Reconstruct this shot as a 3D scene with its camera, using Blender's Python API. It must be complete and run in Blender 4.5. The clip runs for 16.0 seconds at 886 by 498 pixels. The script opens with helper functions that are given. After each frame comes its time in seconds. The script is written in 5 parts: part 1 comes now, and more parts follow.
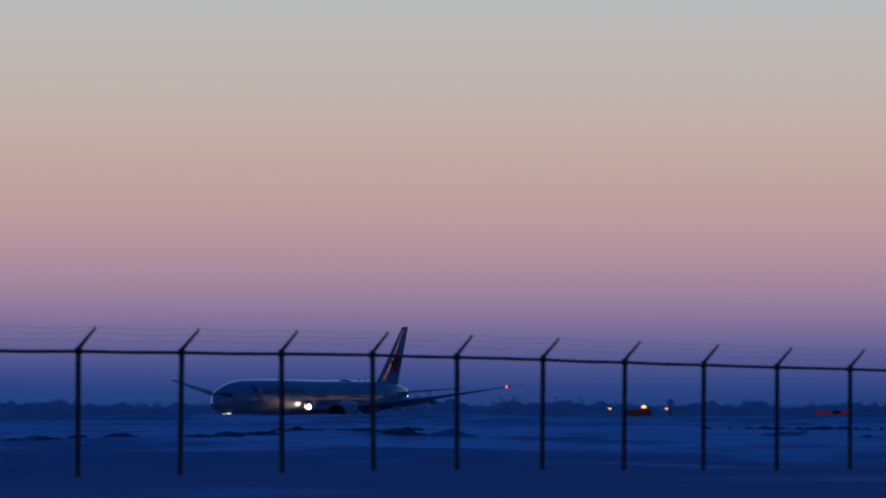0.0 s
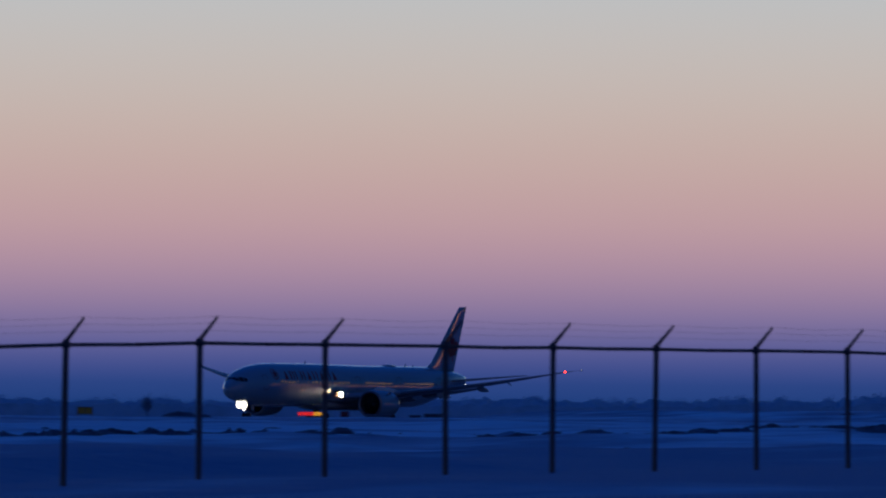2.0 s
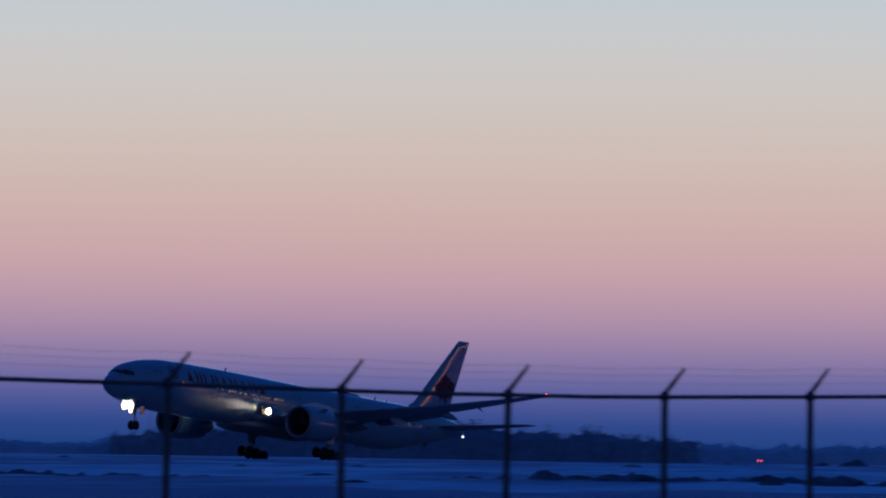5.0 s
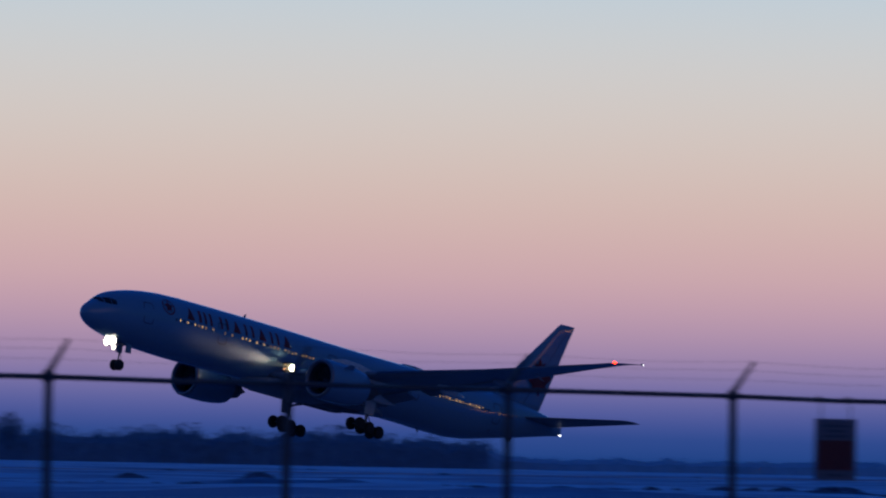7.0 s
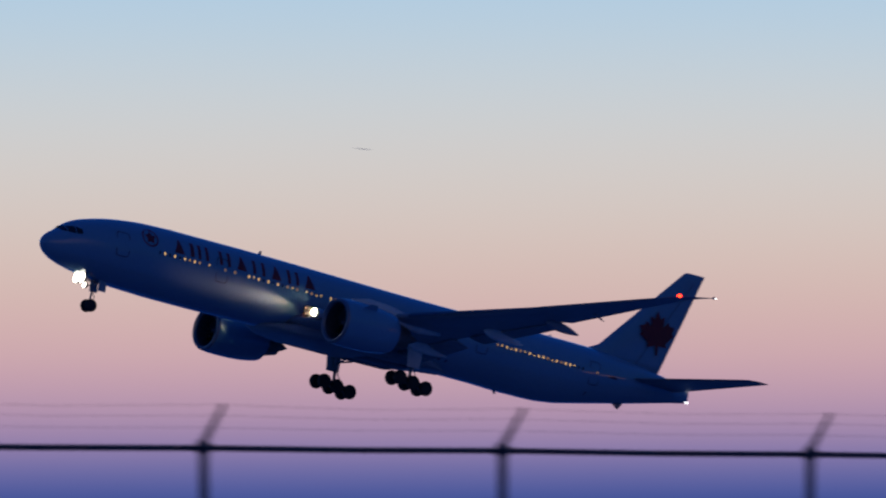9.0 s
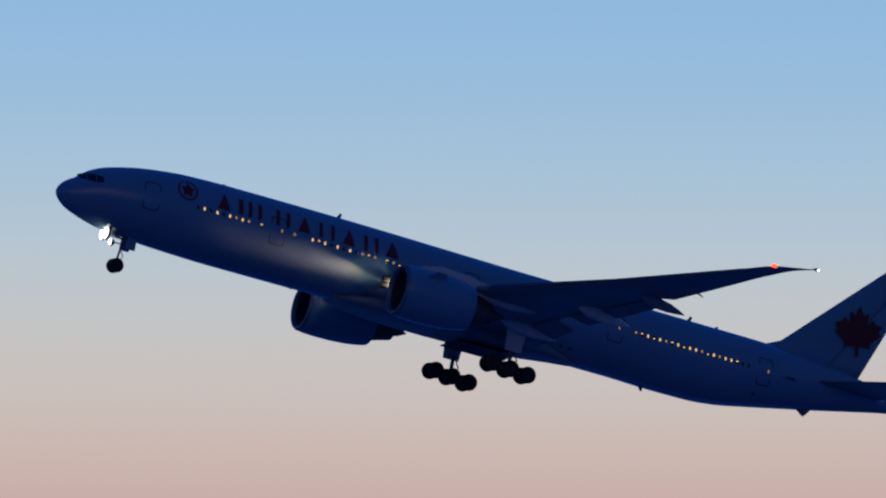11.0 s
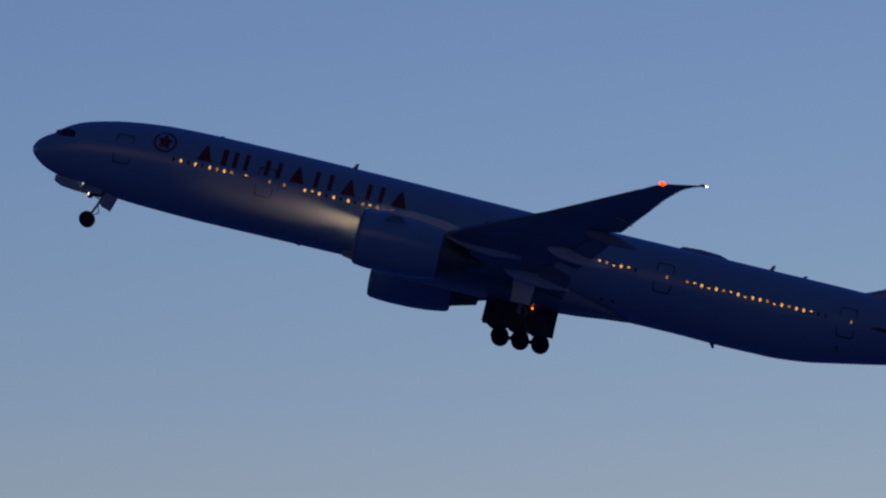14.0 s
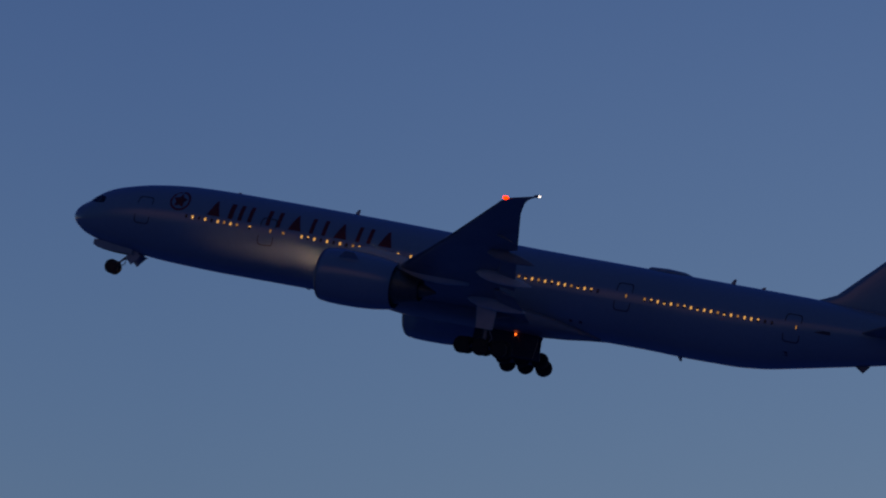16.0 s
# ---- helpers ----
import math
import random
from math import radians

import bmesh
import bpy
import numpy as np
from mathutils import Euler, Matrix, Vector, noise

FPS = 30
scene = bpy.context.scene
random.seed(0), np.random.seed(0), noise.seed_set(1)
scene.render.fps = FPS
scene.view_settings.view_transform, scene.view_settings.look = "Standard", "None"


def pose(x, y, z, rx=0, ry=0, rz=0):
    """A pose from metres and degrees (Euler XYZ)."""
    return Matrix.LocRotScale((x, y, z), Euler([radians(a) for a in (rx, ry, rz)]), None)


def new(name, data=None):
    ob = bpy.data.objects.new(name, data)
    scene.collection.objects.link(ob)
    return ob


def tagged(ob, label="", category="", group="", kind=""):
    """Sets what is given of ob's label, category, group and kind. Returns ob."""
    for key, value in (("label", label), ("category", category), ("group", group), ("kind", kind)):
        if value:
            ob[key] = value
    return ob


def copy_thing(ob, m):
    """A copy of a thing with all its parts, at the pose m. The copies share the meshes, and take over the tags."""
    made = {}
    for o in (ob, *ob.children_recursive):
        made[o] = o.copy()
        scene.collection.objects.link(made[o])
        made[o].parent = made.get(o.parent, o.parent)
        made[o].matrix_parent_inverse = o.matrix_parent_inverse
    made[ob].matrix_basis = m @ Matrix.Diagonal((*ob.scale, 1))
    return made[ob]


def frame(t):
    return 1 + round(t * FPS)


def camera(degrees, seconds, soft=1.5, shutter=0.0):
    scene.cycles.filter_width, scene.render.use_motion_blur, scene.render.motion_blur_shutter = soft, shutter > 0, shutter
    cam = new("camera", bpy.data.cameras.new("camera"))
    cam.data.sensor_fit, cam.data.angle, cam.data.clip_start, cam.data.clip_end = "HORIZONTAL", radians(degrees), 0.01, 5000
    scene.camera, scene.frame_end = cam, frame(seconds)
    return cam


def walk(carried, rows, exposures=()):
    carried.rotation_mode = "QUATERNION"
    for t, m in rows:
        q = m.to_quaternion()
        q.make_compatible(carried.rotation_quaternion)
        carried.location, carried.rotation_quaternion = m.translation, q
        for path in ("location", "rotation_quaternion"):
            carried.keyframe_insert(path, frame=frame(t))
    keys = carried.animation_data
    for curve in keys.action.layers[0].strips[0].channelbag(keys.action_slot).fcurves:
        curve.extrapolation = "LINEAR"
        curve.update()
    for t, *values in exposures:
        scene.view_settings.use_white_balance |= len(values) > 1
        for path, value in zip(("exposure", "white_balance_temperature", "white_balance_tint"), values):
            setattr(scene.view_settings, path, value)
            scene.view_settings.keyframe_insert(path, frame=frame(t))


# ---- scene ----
# Dusk at an airport fence: an airliner takes off while a hand-held long lens pans after it.
EYE = 1.12
CAMERA_ROWS = (
    # seconds, yaw, pitch, roll
    (0, -65.650, 1.248, -0.228),
    (0.5, -64.936, 1.309, -0.326),
    (1, -64.049, 1.313, -0.269),
    (1.5, -63.007, 1.245, -0.306),
    (2, -61.955, 1.202, -0.389),
    (2.5, -61.079, 1.101, -0.484),
    (3, -59.944, 1.233, -0.557),
    (3.5, -58.682, 1.539, -0.663),
    (4, -57.618, 1.588, -0.776),
    (4.2, -57.318, 1.599, -0.764),
    (4.6, -56.240, 1.561, -0.741),
    (5, -55.092, 1.526, -0.718),
    (5.4, -53.869, 1.501, -0.695),
    (5.8, -52.563, 1.492, -0.672),
    (6.3, -50.802, 1.507, -0.643),
    (6.5, -49.962, 1.442, -0.632),
    (7, -47.627, 1.609, -1.012),
    (7.5, -45.273, 1.589, -0.817),
    (8, -42.793, 1.671, -0.300),
    (8.5, -40.409, 1.925, 0.020),
    (9, -37.421, 2.220, 0.135),
    (9.5, -34.026, 2.489, 0.238),
    (10, -30.692, 2.882, 0.255),
    (10.2, -29.028, 3.087, 0.172),
    (10.6, -26.239, 3.424, 0.006),
    (11, -23.310, 3.793, -0.160),
    (11.4, -20.247, 4.188, -0.325),
    (11.8, -17.063, 4.606, -0.491),
    (12.3, -12.938, 5.148, -0.699),
    (12.5, -11.211, 5.531, -0.782),
    (13, -6.299, 6.026, -0.304),
    (13.5, -1.825, 6.475, -0.145),
    (14, 2.197, 6.867, -0.157),
    (14.5, 6.591, 7.286, -0.200),
    (15, 10.788, 7.782, -0.229),
    (15.5, 14.942, 8.420, -0.112),
    (16, 19.106, 8.819, 0.118),
)
AIRLINER_ROWS = (
    # seconds, x, y, z, bank, pitch, heading
    (0, 1106.35, 524.17, 2.634, 0.81, -0.79, -0.62),
    (0.5, 1068.41, 523.99, 2.844, 0.77, -0.77, -0.46),
    (1, 1030.36, 523.83, 3.047, 0.72, -0.73, -0.32),
    (1.5, 992.13, 523.69, 3.247, 0.65, -0.64, -0.19),
    (2, 953.77, 523.57, 3.455, 0.57, -0.46, -0.09),
    (2.5, 915.18, 523.48, 3.664, 0.47, -0.10, -0.02),
    (3, 876.28, 523.43, 3.859, 0.35, 0.53, 0.01),
    (3.5, 837.07, 523.41, 4.072, 0.23, 1.26, 0.01),
    (4, 797.63, 523.42, 4.371, 0.11, 2.12, -0.01),
    (4.2, 781.81, 523.42, 4.501, 0.09, 2.59, -0.04),
    (4.6, 750.07, 523.43, 4.745, 0.13, 3.69, -0.12),
    (5, 718.20, 523.44, 5.005, 0.24, 4.89, -0.23),
    (5.4, 686.19, 523.46, 5.384, 0.36, 6.15, -0.33),
    (5.8, 654.03, 523.48, 5.954, 0.47, 7.32, -0.41),
    (6.3, 613.60, 523.51, 6.989, 0.52, 8.55, -0.45),
    (6.5, 597.34, 523.53, 7.511, 0.51, 8.91, -0.44),
    (7, 556.58, 523.57, 9.182, 0.36, 9.49, -0.34),
    (7.5, 515.87, 523.61, 11.194, 0.16, 9.86, -0.23),
    (8, 475.16, 523.63, 13.589, -0.10, 10.17, -0.11),
    (8.5, 434.44, 523.64, 16.483, -0.37, 10.51, 0.00),
    (9, 393.45, 523.66, 19.699, -0.57, 10.87, 0.09),
    (9.5, 352.49, 523.67, 23.123, -0.68, 11.18, 0.16),
    (10, 311.52, 523.68, 26.654, -0.75, 11.57, 0.20),
    (10.2, 295.12, 523.67, 28.142, -0.73, 11.77, 0.21),
    (10.6, 262.34, 523.66, 31.277, -0.62, 12.23, 0.20),
    (11, 229.58, 523.63, 34.608, -0.44, 12.71, 0.18),
    (11.4, 196.88, 523.61, 38.113, -0.23, 13.15, 0.15),
    (11.8, 164.25, 523.58, 41.770, -0.03, 13.50, 0.13),
    (12.3, 123.61, 523.57, 46.524, 0.12, 13.68, 0.12),
    (12.5, 107.41, 523.57, 48.473, 0.13, 13.66, 0.12),
    (13, 67.03, 523.59, 53.436, 0.05, 13.40, 0.15),
    (13.5, 26.64, 523.61, 58.462, -0.06, 13.23, 0.15),
    (14, -13.75, 523.63, 63.521, -0.16, 13.10, 0.12),
    (14.5, -54.15, 523.64, 68.593, -0.24, 12.97, 0.07),
    (15, -94.53, 523.65, 73.664, -0.30, 12.79, 0.03),
    (15.5, -134.88, 523.65, 78.732, -0.35, 12.53, 0.01),
    (16, -175.20, 523.65, 83.809, -0.42, 12.18, 0.00),
)
cam = camera(6.895, 16.0, soft=2.1, shutter=0.45)
cam.data.dof.use_dof, cam.data.dof.focus_distance, cam.data.dof.aperture_fstop = True, 750.0, 9.0    # the near fence is out of focus
walk(cam, [(t, pose(0, 0, EYE, 90 + pitch, roll, yaw)) for t, yaw, pitch, roll in CAMERA_ROWS],
     exposures=[(0, -0.25, 6500, 10), (4, -0.05, 6500, 10), (7, 0.05, 6500, 10), (9, 0.07, 6500, 10), (10, 0.02, 6500, 10), (11, -0.08, 6500, 10), (12.5, -0.25, 6900, 12),
                (13, -0.3, 7500, 15), (13.5, -0.31, 8300, 18), (14.2, -0.39, 9000, 21), (15, -0.52, 9700, 20), (15.5, -0.56, 9900, 20.5), (16, -0.6, 9600, 19)])


# ---------------------------------------------------------------- world
def lin(r, g, b):
    """Linear colour from 0..255 display values."""
    return tuple(((c / 255) / 12.92 if c <= 10.3 else ((c / 255 + 0.055) / 1.055) ** 2.4) for c in (r, g, b)) + (1.0,)


def make_world():
    """Twilight sky opposite the sunset: dark earth shadow, pink belt, pale band, deepening blue up to the zenith,
    with a low warm glow where the sun has gone."""
    world = bpy.data.worlds.new("dusk_sky")
    scene.world = world
    world.use_nodes = True
    nt = world.node_tree
    nt.nodes.clear()
    n = nt.nodes.new
    co, sep = n("ShaderNodeTexCoord"), n("ShaderNodeSeparateXYZ")
    nt.links.new(co.outputs["Generated"], sep.inputs[0])
    # the bands stand a little higher away from the point opposite the sun
    lift = n("ShaderNodeMapRange"); lift.interpolation_type = "SMOOTHSTEP"
    for k, v in ((1, -0.5), (2, 0.5), (3, 0.83), (4, 1.0)):
        lift.inputs[k].default_value = v
    nt.links.new(sep.outputs["X"], lift.inputs[0])
    lifted = n("ShaderNodeMath"); lifted.operation = "MULTIPLY"
    nt.links.new(sep.outputs["Z"], lifted.inputs[0]); nt.links.new(lift.outputs[0], lifted.inputs[1])
    up = n("ShaderNodeMath"); up.operation = "MAXIMUM"; up.inputs[1].default_value = 0.0
    nt.links.new(lifted.outputs[0], up.inputs[0])
    root = n("ShaderNodeMath"); root.operation = "SQRT"
    nt.links.new(up.outputs[0], root.inputs[0])
    ramp = n("ShaderNodeValToRGB")
    nt.links.new(root.outputs[0], ramp.inputs[0])
    stops = ((0.0, (28, 63, 129)), (0.15, (43, 72, 139)), (0.30, (70, 84, 150)), (0.5, (104, 104, 161)), (0.75, (149, 128, 167)),
             (1.05, (181, 148, 170)), (1.4, (201, 164, 170)), (1.9, (208, 180, 173)), (2.5, (208, 195, 188)),
             (3.2, (202, 203, 203)), (4.0, (180, 202, 218)), (5.0, (156, 194, 226)), (6.5, (138, 184, 229)), (8.5, (118, 166, 225)),
             (11.0, (88, 140, 206)), (14.0, (28, 78, 158)), (20.0, (6, 55, 128)), (35.0, (2, 52, 130)), (90.0, (1, 50, 128)))
    ramp.color_ramp.interpolation = "B_SPLINE"
    el = ramp.color_ramp.elements
    while len(el) > 1:
        el.remove(el[-1])
    for i, (deg, rgb) in enumerate(stops):
        at = math.sqrt(math.sin(radians(deg)))
        e = el[0] if i == 0 else el.new(at)
        e.position, e.color = at, lin(*rgb)
    # towards the sun, behind the camera, the sky is deep blue over a narrow orange afterglow
    west = n("ShaderNodeValToRGB")
    west.color_ramp.interpolation = "B_SPLINE"
    nt.links.new(root.outputs[0], west.inputs[0])
    el = west.color_ramp.elements
    while len(el) > 1:
        el.remove(el[-1])
    for i, (deg, colour) in enumerate(((0.0, (0.012, 0.03, 0.06)), (1.2, (0.010, 0.035, 0.075)), (2.5, (0.009, 0.042, 0.10)), (5, (0.008, 0.048, 0.125)), (10, (0.007, 0.050, 0.15)), (20, (0.006, 0.042, 0.17)), (40, (0.002, 0.032, 0.17)), (90, (0.002, 0.029, 0.165)))):
        at = math.sqrt(math.sin(radians(deg)))
        e = el[0] if i == 0 else el.new(at)
        e.position, e.color = at, (*colour, 1)
    back = n("ShaderNodeMapRange"); back.interpolation_type = "SMOOTHSTEP"
    for k, v in ((1, 0.33), (2, -0.25), (3, 0.0), (4, 1.0)):
        back.inputs[k].default_value = v
    nt.links.new(sep.outputs["Y"], back.inputs[0])
    both = n("ShaderNodeMix"); both.data_type = "RGBA"
    nt.links.new(back.outputs[0], both.inputs["Factor"])
    # the sky darkens away from the afterglow, to the north-west
    dim = n("ShaderNodeMapRange")
    for k, v in ((1, -0.36), (2, 0.16), (3, 0.0), (4, 1.0)):
        dim.inputs[k].default_value = v
    nt.links.new(sep.outputs["X"], dim.inputs[0])
    shade = n("ShaderNodeMix"); shade.data_type = "RGBA"
    shade.inputs["A"].default_value, shade.inputs["B"].default_value = (0.395, 0.5, 0.63, 1), (1, 1, 1, 1)
    nt.links.new(dim.outputs[0], shade.inputs["Factor"])
    dimmed = n("ShaderNodeVectorMath"); dimmed.operation = "MULTIPLY"
    nt.links.new(ramp.outputs[0], dimmed.inputs[0]); nt.links.new(shade.outputs["Result"], dimmed.inputs[1])
    # and turns a purer blue there
    north = n("ShaderNodeMapRange"); north.interpolation_type = "SMOOTHSTEP"
    for k, v in ((1, 0.30), (2, -0.03), (3, 0.0), (4, 1.0)):
        north.inputs[k].default_value = v
    nt.links.new(sep.outputs["X"], north.inputs[0])
    purer = n("ShaderNodeMix"); purer.data_type = "RGBA"
    purer.inputs["A"].default_value, purer.inputs["B"].default_value = (1, 1, 1, 1), (0.90, 1.0, 1.135, 1)
    nt.links.new(north.outputs[0], purer.inputs["Factor"])
    blued = n("ShaderNodeVectorMath"); blued.operation = "MULTIPLY"
    nt.links.new(dimmed.outputs[0], blued.inputs[0]); nt.links.new(purer.outputs["Result"], blued.inputs[1])
    nt.links.new(blued.outputs[0], both.inputs["A"])
    nt.links.new(west.outputs[0], both.inputs["B"])
    dot = n("ShaderNodeVectorMath"); dot.operation = "DOT_PRODUCT"
    nt.links.new(co.outputs["Generated"], dot.inputs[0])
    dot.inputs[1].default_value = Vector((0.852, -0.523, 0.0)).normalized()
    side = n("ShaderNodeMapRange"); side.interpolation_type = "SMOOTHSTEP"
    for k, v in ((1, 0.982), (2, 0.998), (3, 0.0), (4, 1.0)):
        side.inputs[k].default_value = v
    nt.links.new(dot.outputs["Value"], side.inputs[0])
    low = n("ShaderNodeMapRange"); low.interpolation_type = "SMOOTHSTEP"
    for k, v in ((1, 0.015), (2, 0.006), (3, 0.0), (4, 1.0)):
        low.inputs[k].default_value = v
    nt.links.new(sep.outputs["Z"], low.inputs[0])
    glow = n("ShaderNodeMath"); glow.operation = "MULTIPLY"
    nt.links.new(side.outputs[0], glow.inputs[0]); nt.links.new(low.outputs[0], glow.inputs[1])
    add = n("ShaderNodeMix"); add.data_type = "RGBA"
    nt.links.new(glow.outputs[0], add.inputs["Factor"])
    nt.links.new(both.outputs["Result"], add.inputs["A"])
    add.inputs["B"].default_value = (3.0, 1.2, 0.36, 1)
    # a broad pale lobe added high in the unseen sky, to grey the fuselage late on
    def span(source, edges):
        node = n("ShaderNodeMapRange"); node.interpolation_type = "SMOOTHSTEP"
        for k, v in zip((1, 2, 3, 4), (*edges, 0.0, 1.0)):
            node.inputs[k].default_value = v
        nt.links.new(source, node.inputs[0])
        return node.outputs[0]

    def times(a, b):
        node = n("ShaderNodeMath"); node.operation = "MULTIPLY"
        nt.links.new(a, node.inputs[0]); nt.links.new(b, node.inputs[1])
        return node.outputs[0]

    def towards(direction):
        node = n("ShaderNodeVectorMath"); node.operation = "DOT_PRODUCT"
        nt.links.new(co.outputs["Generated"], node.inputs[0])
        node.inputs[1].default_value = Vector(direction).normalized()
        return node.outputs["Value"]

    lobe = times(times(span(towards((-0.35, -0.93, 0)), (0.74, 0.98)), span(sep.outputs["Z"], (0.9, 0.35))), span(sep.outputs["Z"], (0.0, 0.5)))
    wide = n("ShaderNodeMix"); wide.data_type, wide.blend_type = "RGBA", "ADD"
    nt.links.new(lobe, wide.inputs["Factor"])
    nt.links.new(add.outputs["Result"], wide.inputs["A"])
    wide.inputs["B"].default_value = (0.27, 0.155, 0.08, 1)
    bg, out = n("ShaderNodeBackground"), n("ShaderNodeOutputWorld")
    bg.inputs["Strength"].default_value = 1.0
    nt.links.new(wide.outputs["Result"], bg.inputs["Color"])
    nt.links.new(bg.outputs[0], out.inputs[0])


make_world()


# ---------------------------------------------------------------- materials
def material(name, base, rough=0.5, metal=0.0, spread=0.12, scale=1.0, bump=0.0, coat=0.0, dirt=None, dirt_scale=0.2, dirt_amount=0.4):
    """A surface with fine grain, a broad stain and relief. scale: the grain's size in 1/metres."""
    m = bpy.data.materials.new(name)
    m.use_nodes = True
    nt = m.node_tree
    b = nt.nodes["Principled BSDF"]
    n = nt.nodes.new
    co = n("ShaderNodeTexCoord")
    fine, broad = n("ShaderNodeTexNoise"), n("ShaderNodeTexNoise")
    fine.inputs["Scale"].default_value, fine.inputs["Detail"].default_value = scale, 6
    broad.inputs["Scale"].default_value, broad.inputs["Detail"].default_value = dirt_scale, 3
    for t in (fine, broad):
        nt.links.new(co.outputs["Object"], t.inputs["Vector"])
    ramp = n("ShaderNodeValToRGB")
    ramp.color_ramp.elements[0].position, ramp.color_ramp.elements[1].position = 0.3, 0.7
    ramp.color_ramp.elements[0].color = tuple(c * (1 - spread) for c in base) + (1,)
    ramp.color_ramp.elements[1].color = tuple(min(1, c * (1 + spread)) for c in base) + (1,)
    nt.links.new(fine.outputs["Fac"], ramp.inputs[0])
    reach = n("ShaderNodeMapRange")
    for k, v in ((1, 0.45), (2, 0.75), (3, 0.0), (4, dirt_amount)):
        reach.inputs[k].default_value = v
    nt.links.new(broad.outputs["Fac"], reach.inputs[0])
    mix = n("ShaderNodeMix"); mix.data_type = "RGBA"
    nt.links.new(reach.outputs[0], mix.inputs["Factor"])
    nt.links.new(ramp.outputs[0], mix.inputs["A"])
    mix.inputs["B"].default_value = (dirt or tuple(c * 0.6 for c in base)) + (1,)
    nt.links.new(mix.outputs["Result"], b.inputs["Base Color"])
    b.inputs["Metallic"].default_value = metal
    vary = n("ShaderNodeMapRange")
    for k, v in ((1, 0.0), (2, 1.0), (3, max(0.02, rough - 0.04)), (4, min(1, rough + 0.04))):
        vary.inputs[k].default_value = v
    nt.links.new(fine.outputs["Fac"], vary.inputs[0])
    nt.links.new(vary.outputs[0], b.inputs["Roughness"])
    b.inputs["Coat Weight"].default_value = coat
    if bump:
        bp = n("ShaderNodeBump")
        bp.inputs["Strength"].default_value, bp.inputs["Distance"].default_value = 1.0, bump
        nt.links.new(fine.outputs["Fac"], bp.inputs["Height"])
        nt.links.new(bp.outputs[0], b.inputs["Normal"])
    return m


def lamp_material(name, colour, strength):
    """What gives off light."""
    m = bpy.data.materials.new(name)
    m.use_nodes = True
    nt = m.node_tree
    b = nt.nodes["Principled BSDF"]
    b.inputs["Base Color"].default_value = (0.03, 0.03, 0.035, 1)
    b.inputs["Roughness"].default_value = 0.2
    b.inputs["Emission Color"].default_value = (*colour, 1)
    b.inputs["Emission Strength"].default_value = strength
    return m


PAINT = material("ice_blue_paint", (0.16, 0.31, 0.44), rough=0.12, spread=0.03, scale=3.0, coat=0.6, dirt_scale=0.12, dirt_amount=0.15)
WING_GREY = material("grey_wing_paint", (0.22, 0.25, 0.29), rough=0.4, spread=0.06, scale=2.0, dirt_scale=0.3)
# pale paint, raised further: glow reflected on the fairings is put into the colour
FAIRING = material("pale_paint_with_glow", (0.72, 0.70, 0.66), rough=0.32, spread=0.05, scale=2.0)
RED = material("dark_red_paint", (0.19, 0.011, 0.019), rough=0.55, spread=0.05, scale=3.0)
STEEL = material("dull_steel", (0.22, 0.24, 0.28), rough=0.45, metal=0.6, spread=0.08, scale=8.0)
NOZZLE = material("scorched_nozzle_metal", (0.20, 0.17, 0.15), rough=0.45, metal=0.8, spread=0.2, scale=4.0)
FAN = material("dark_fan_metal", (0.09, 0.10, 0.12), rough=0.5, metal=0.5, spread=0.2, scale=5.0)
RUBBER = material("tyre_rubber", (0.025, 0.025, 0.027), rough=0.8, spread=0.2, scale=12.0)
GEAR = material("gear_grey_metal", (0.30, 0.31, 0.33), rough=0.45, metal=0.3, spread=0.15, scale=10.0)
SEAM = material("dark_door_seam", (0.035, 0.05, 0.075), rough=0.5, spread=0.1, scale=5.0)
GLASS = material("dark_cockpit_glass", (0.012, 0.014, 0.018), rough=0.06, spread=0.1, scale=3.0)
GALVANISED = material("weathered_galvanised_pipe", (0.10, 0.10, 0.105), rough=0.55, metal=0.5, spread=0.2, scale=30.0, bump=0.001)


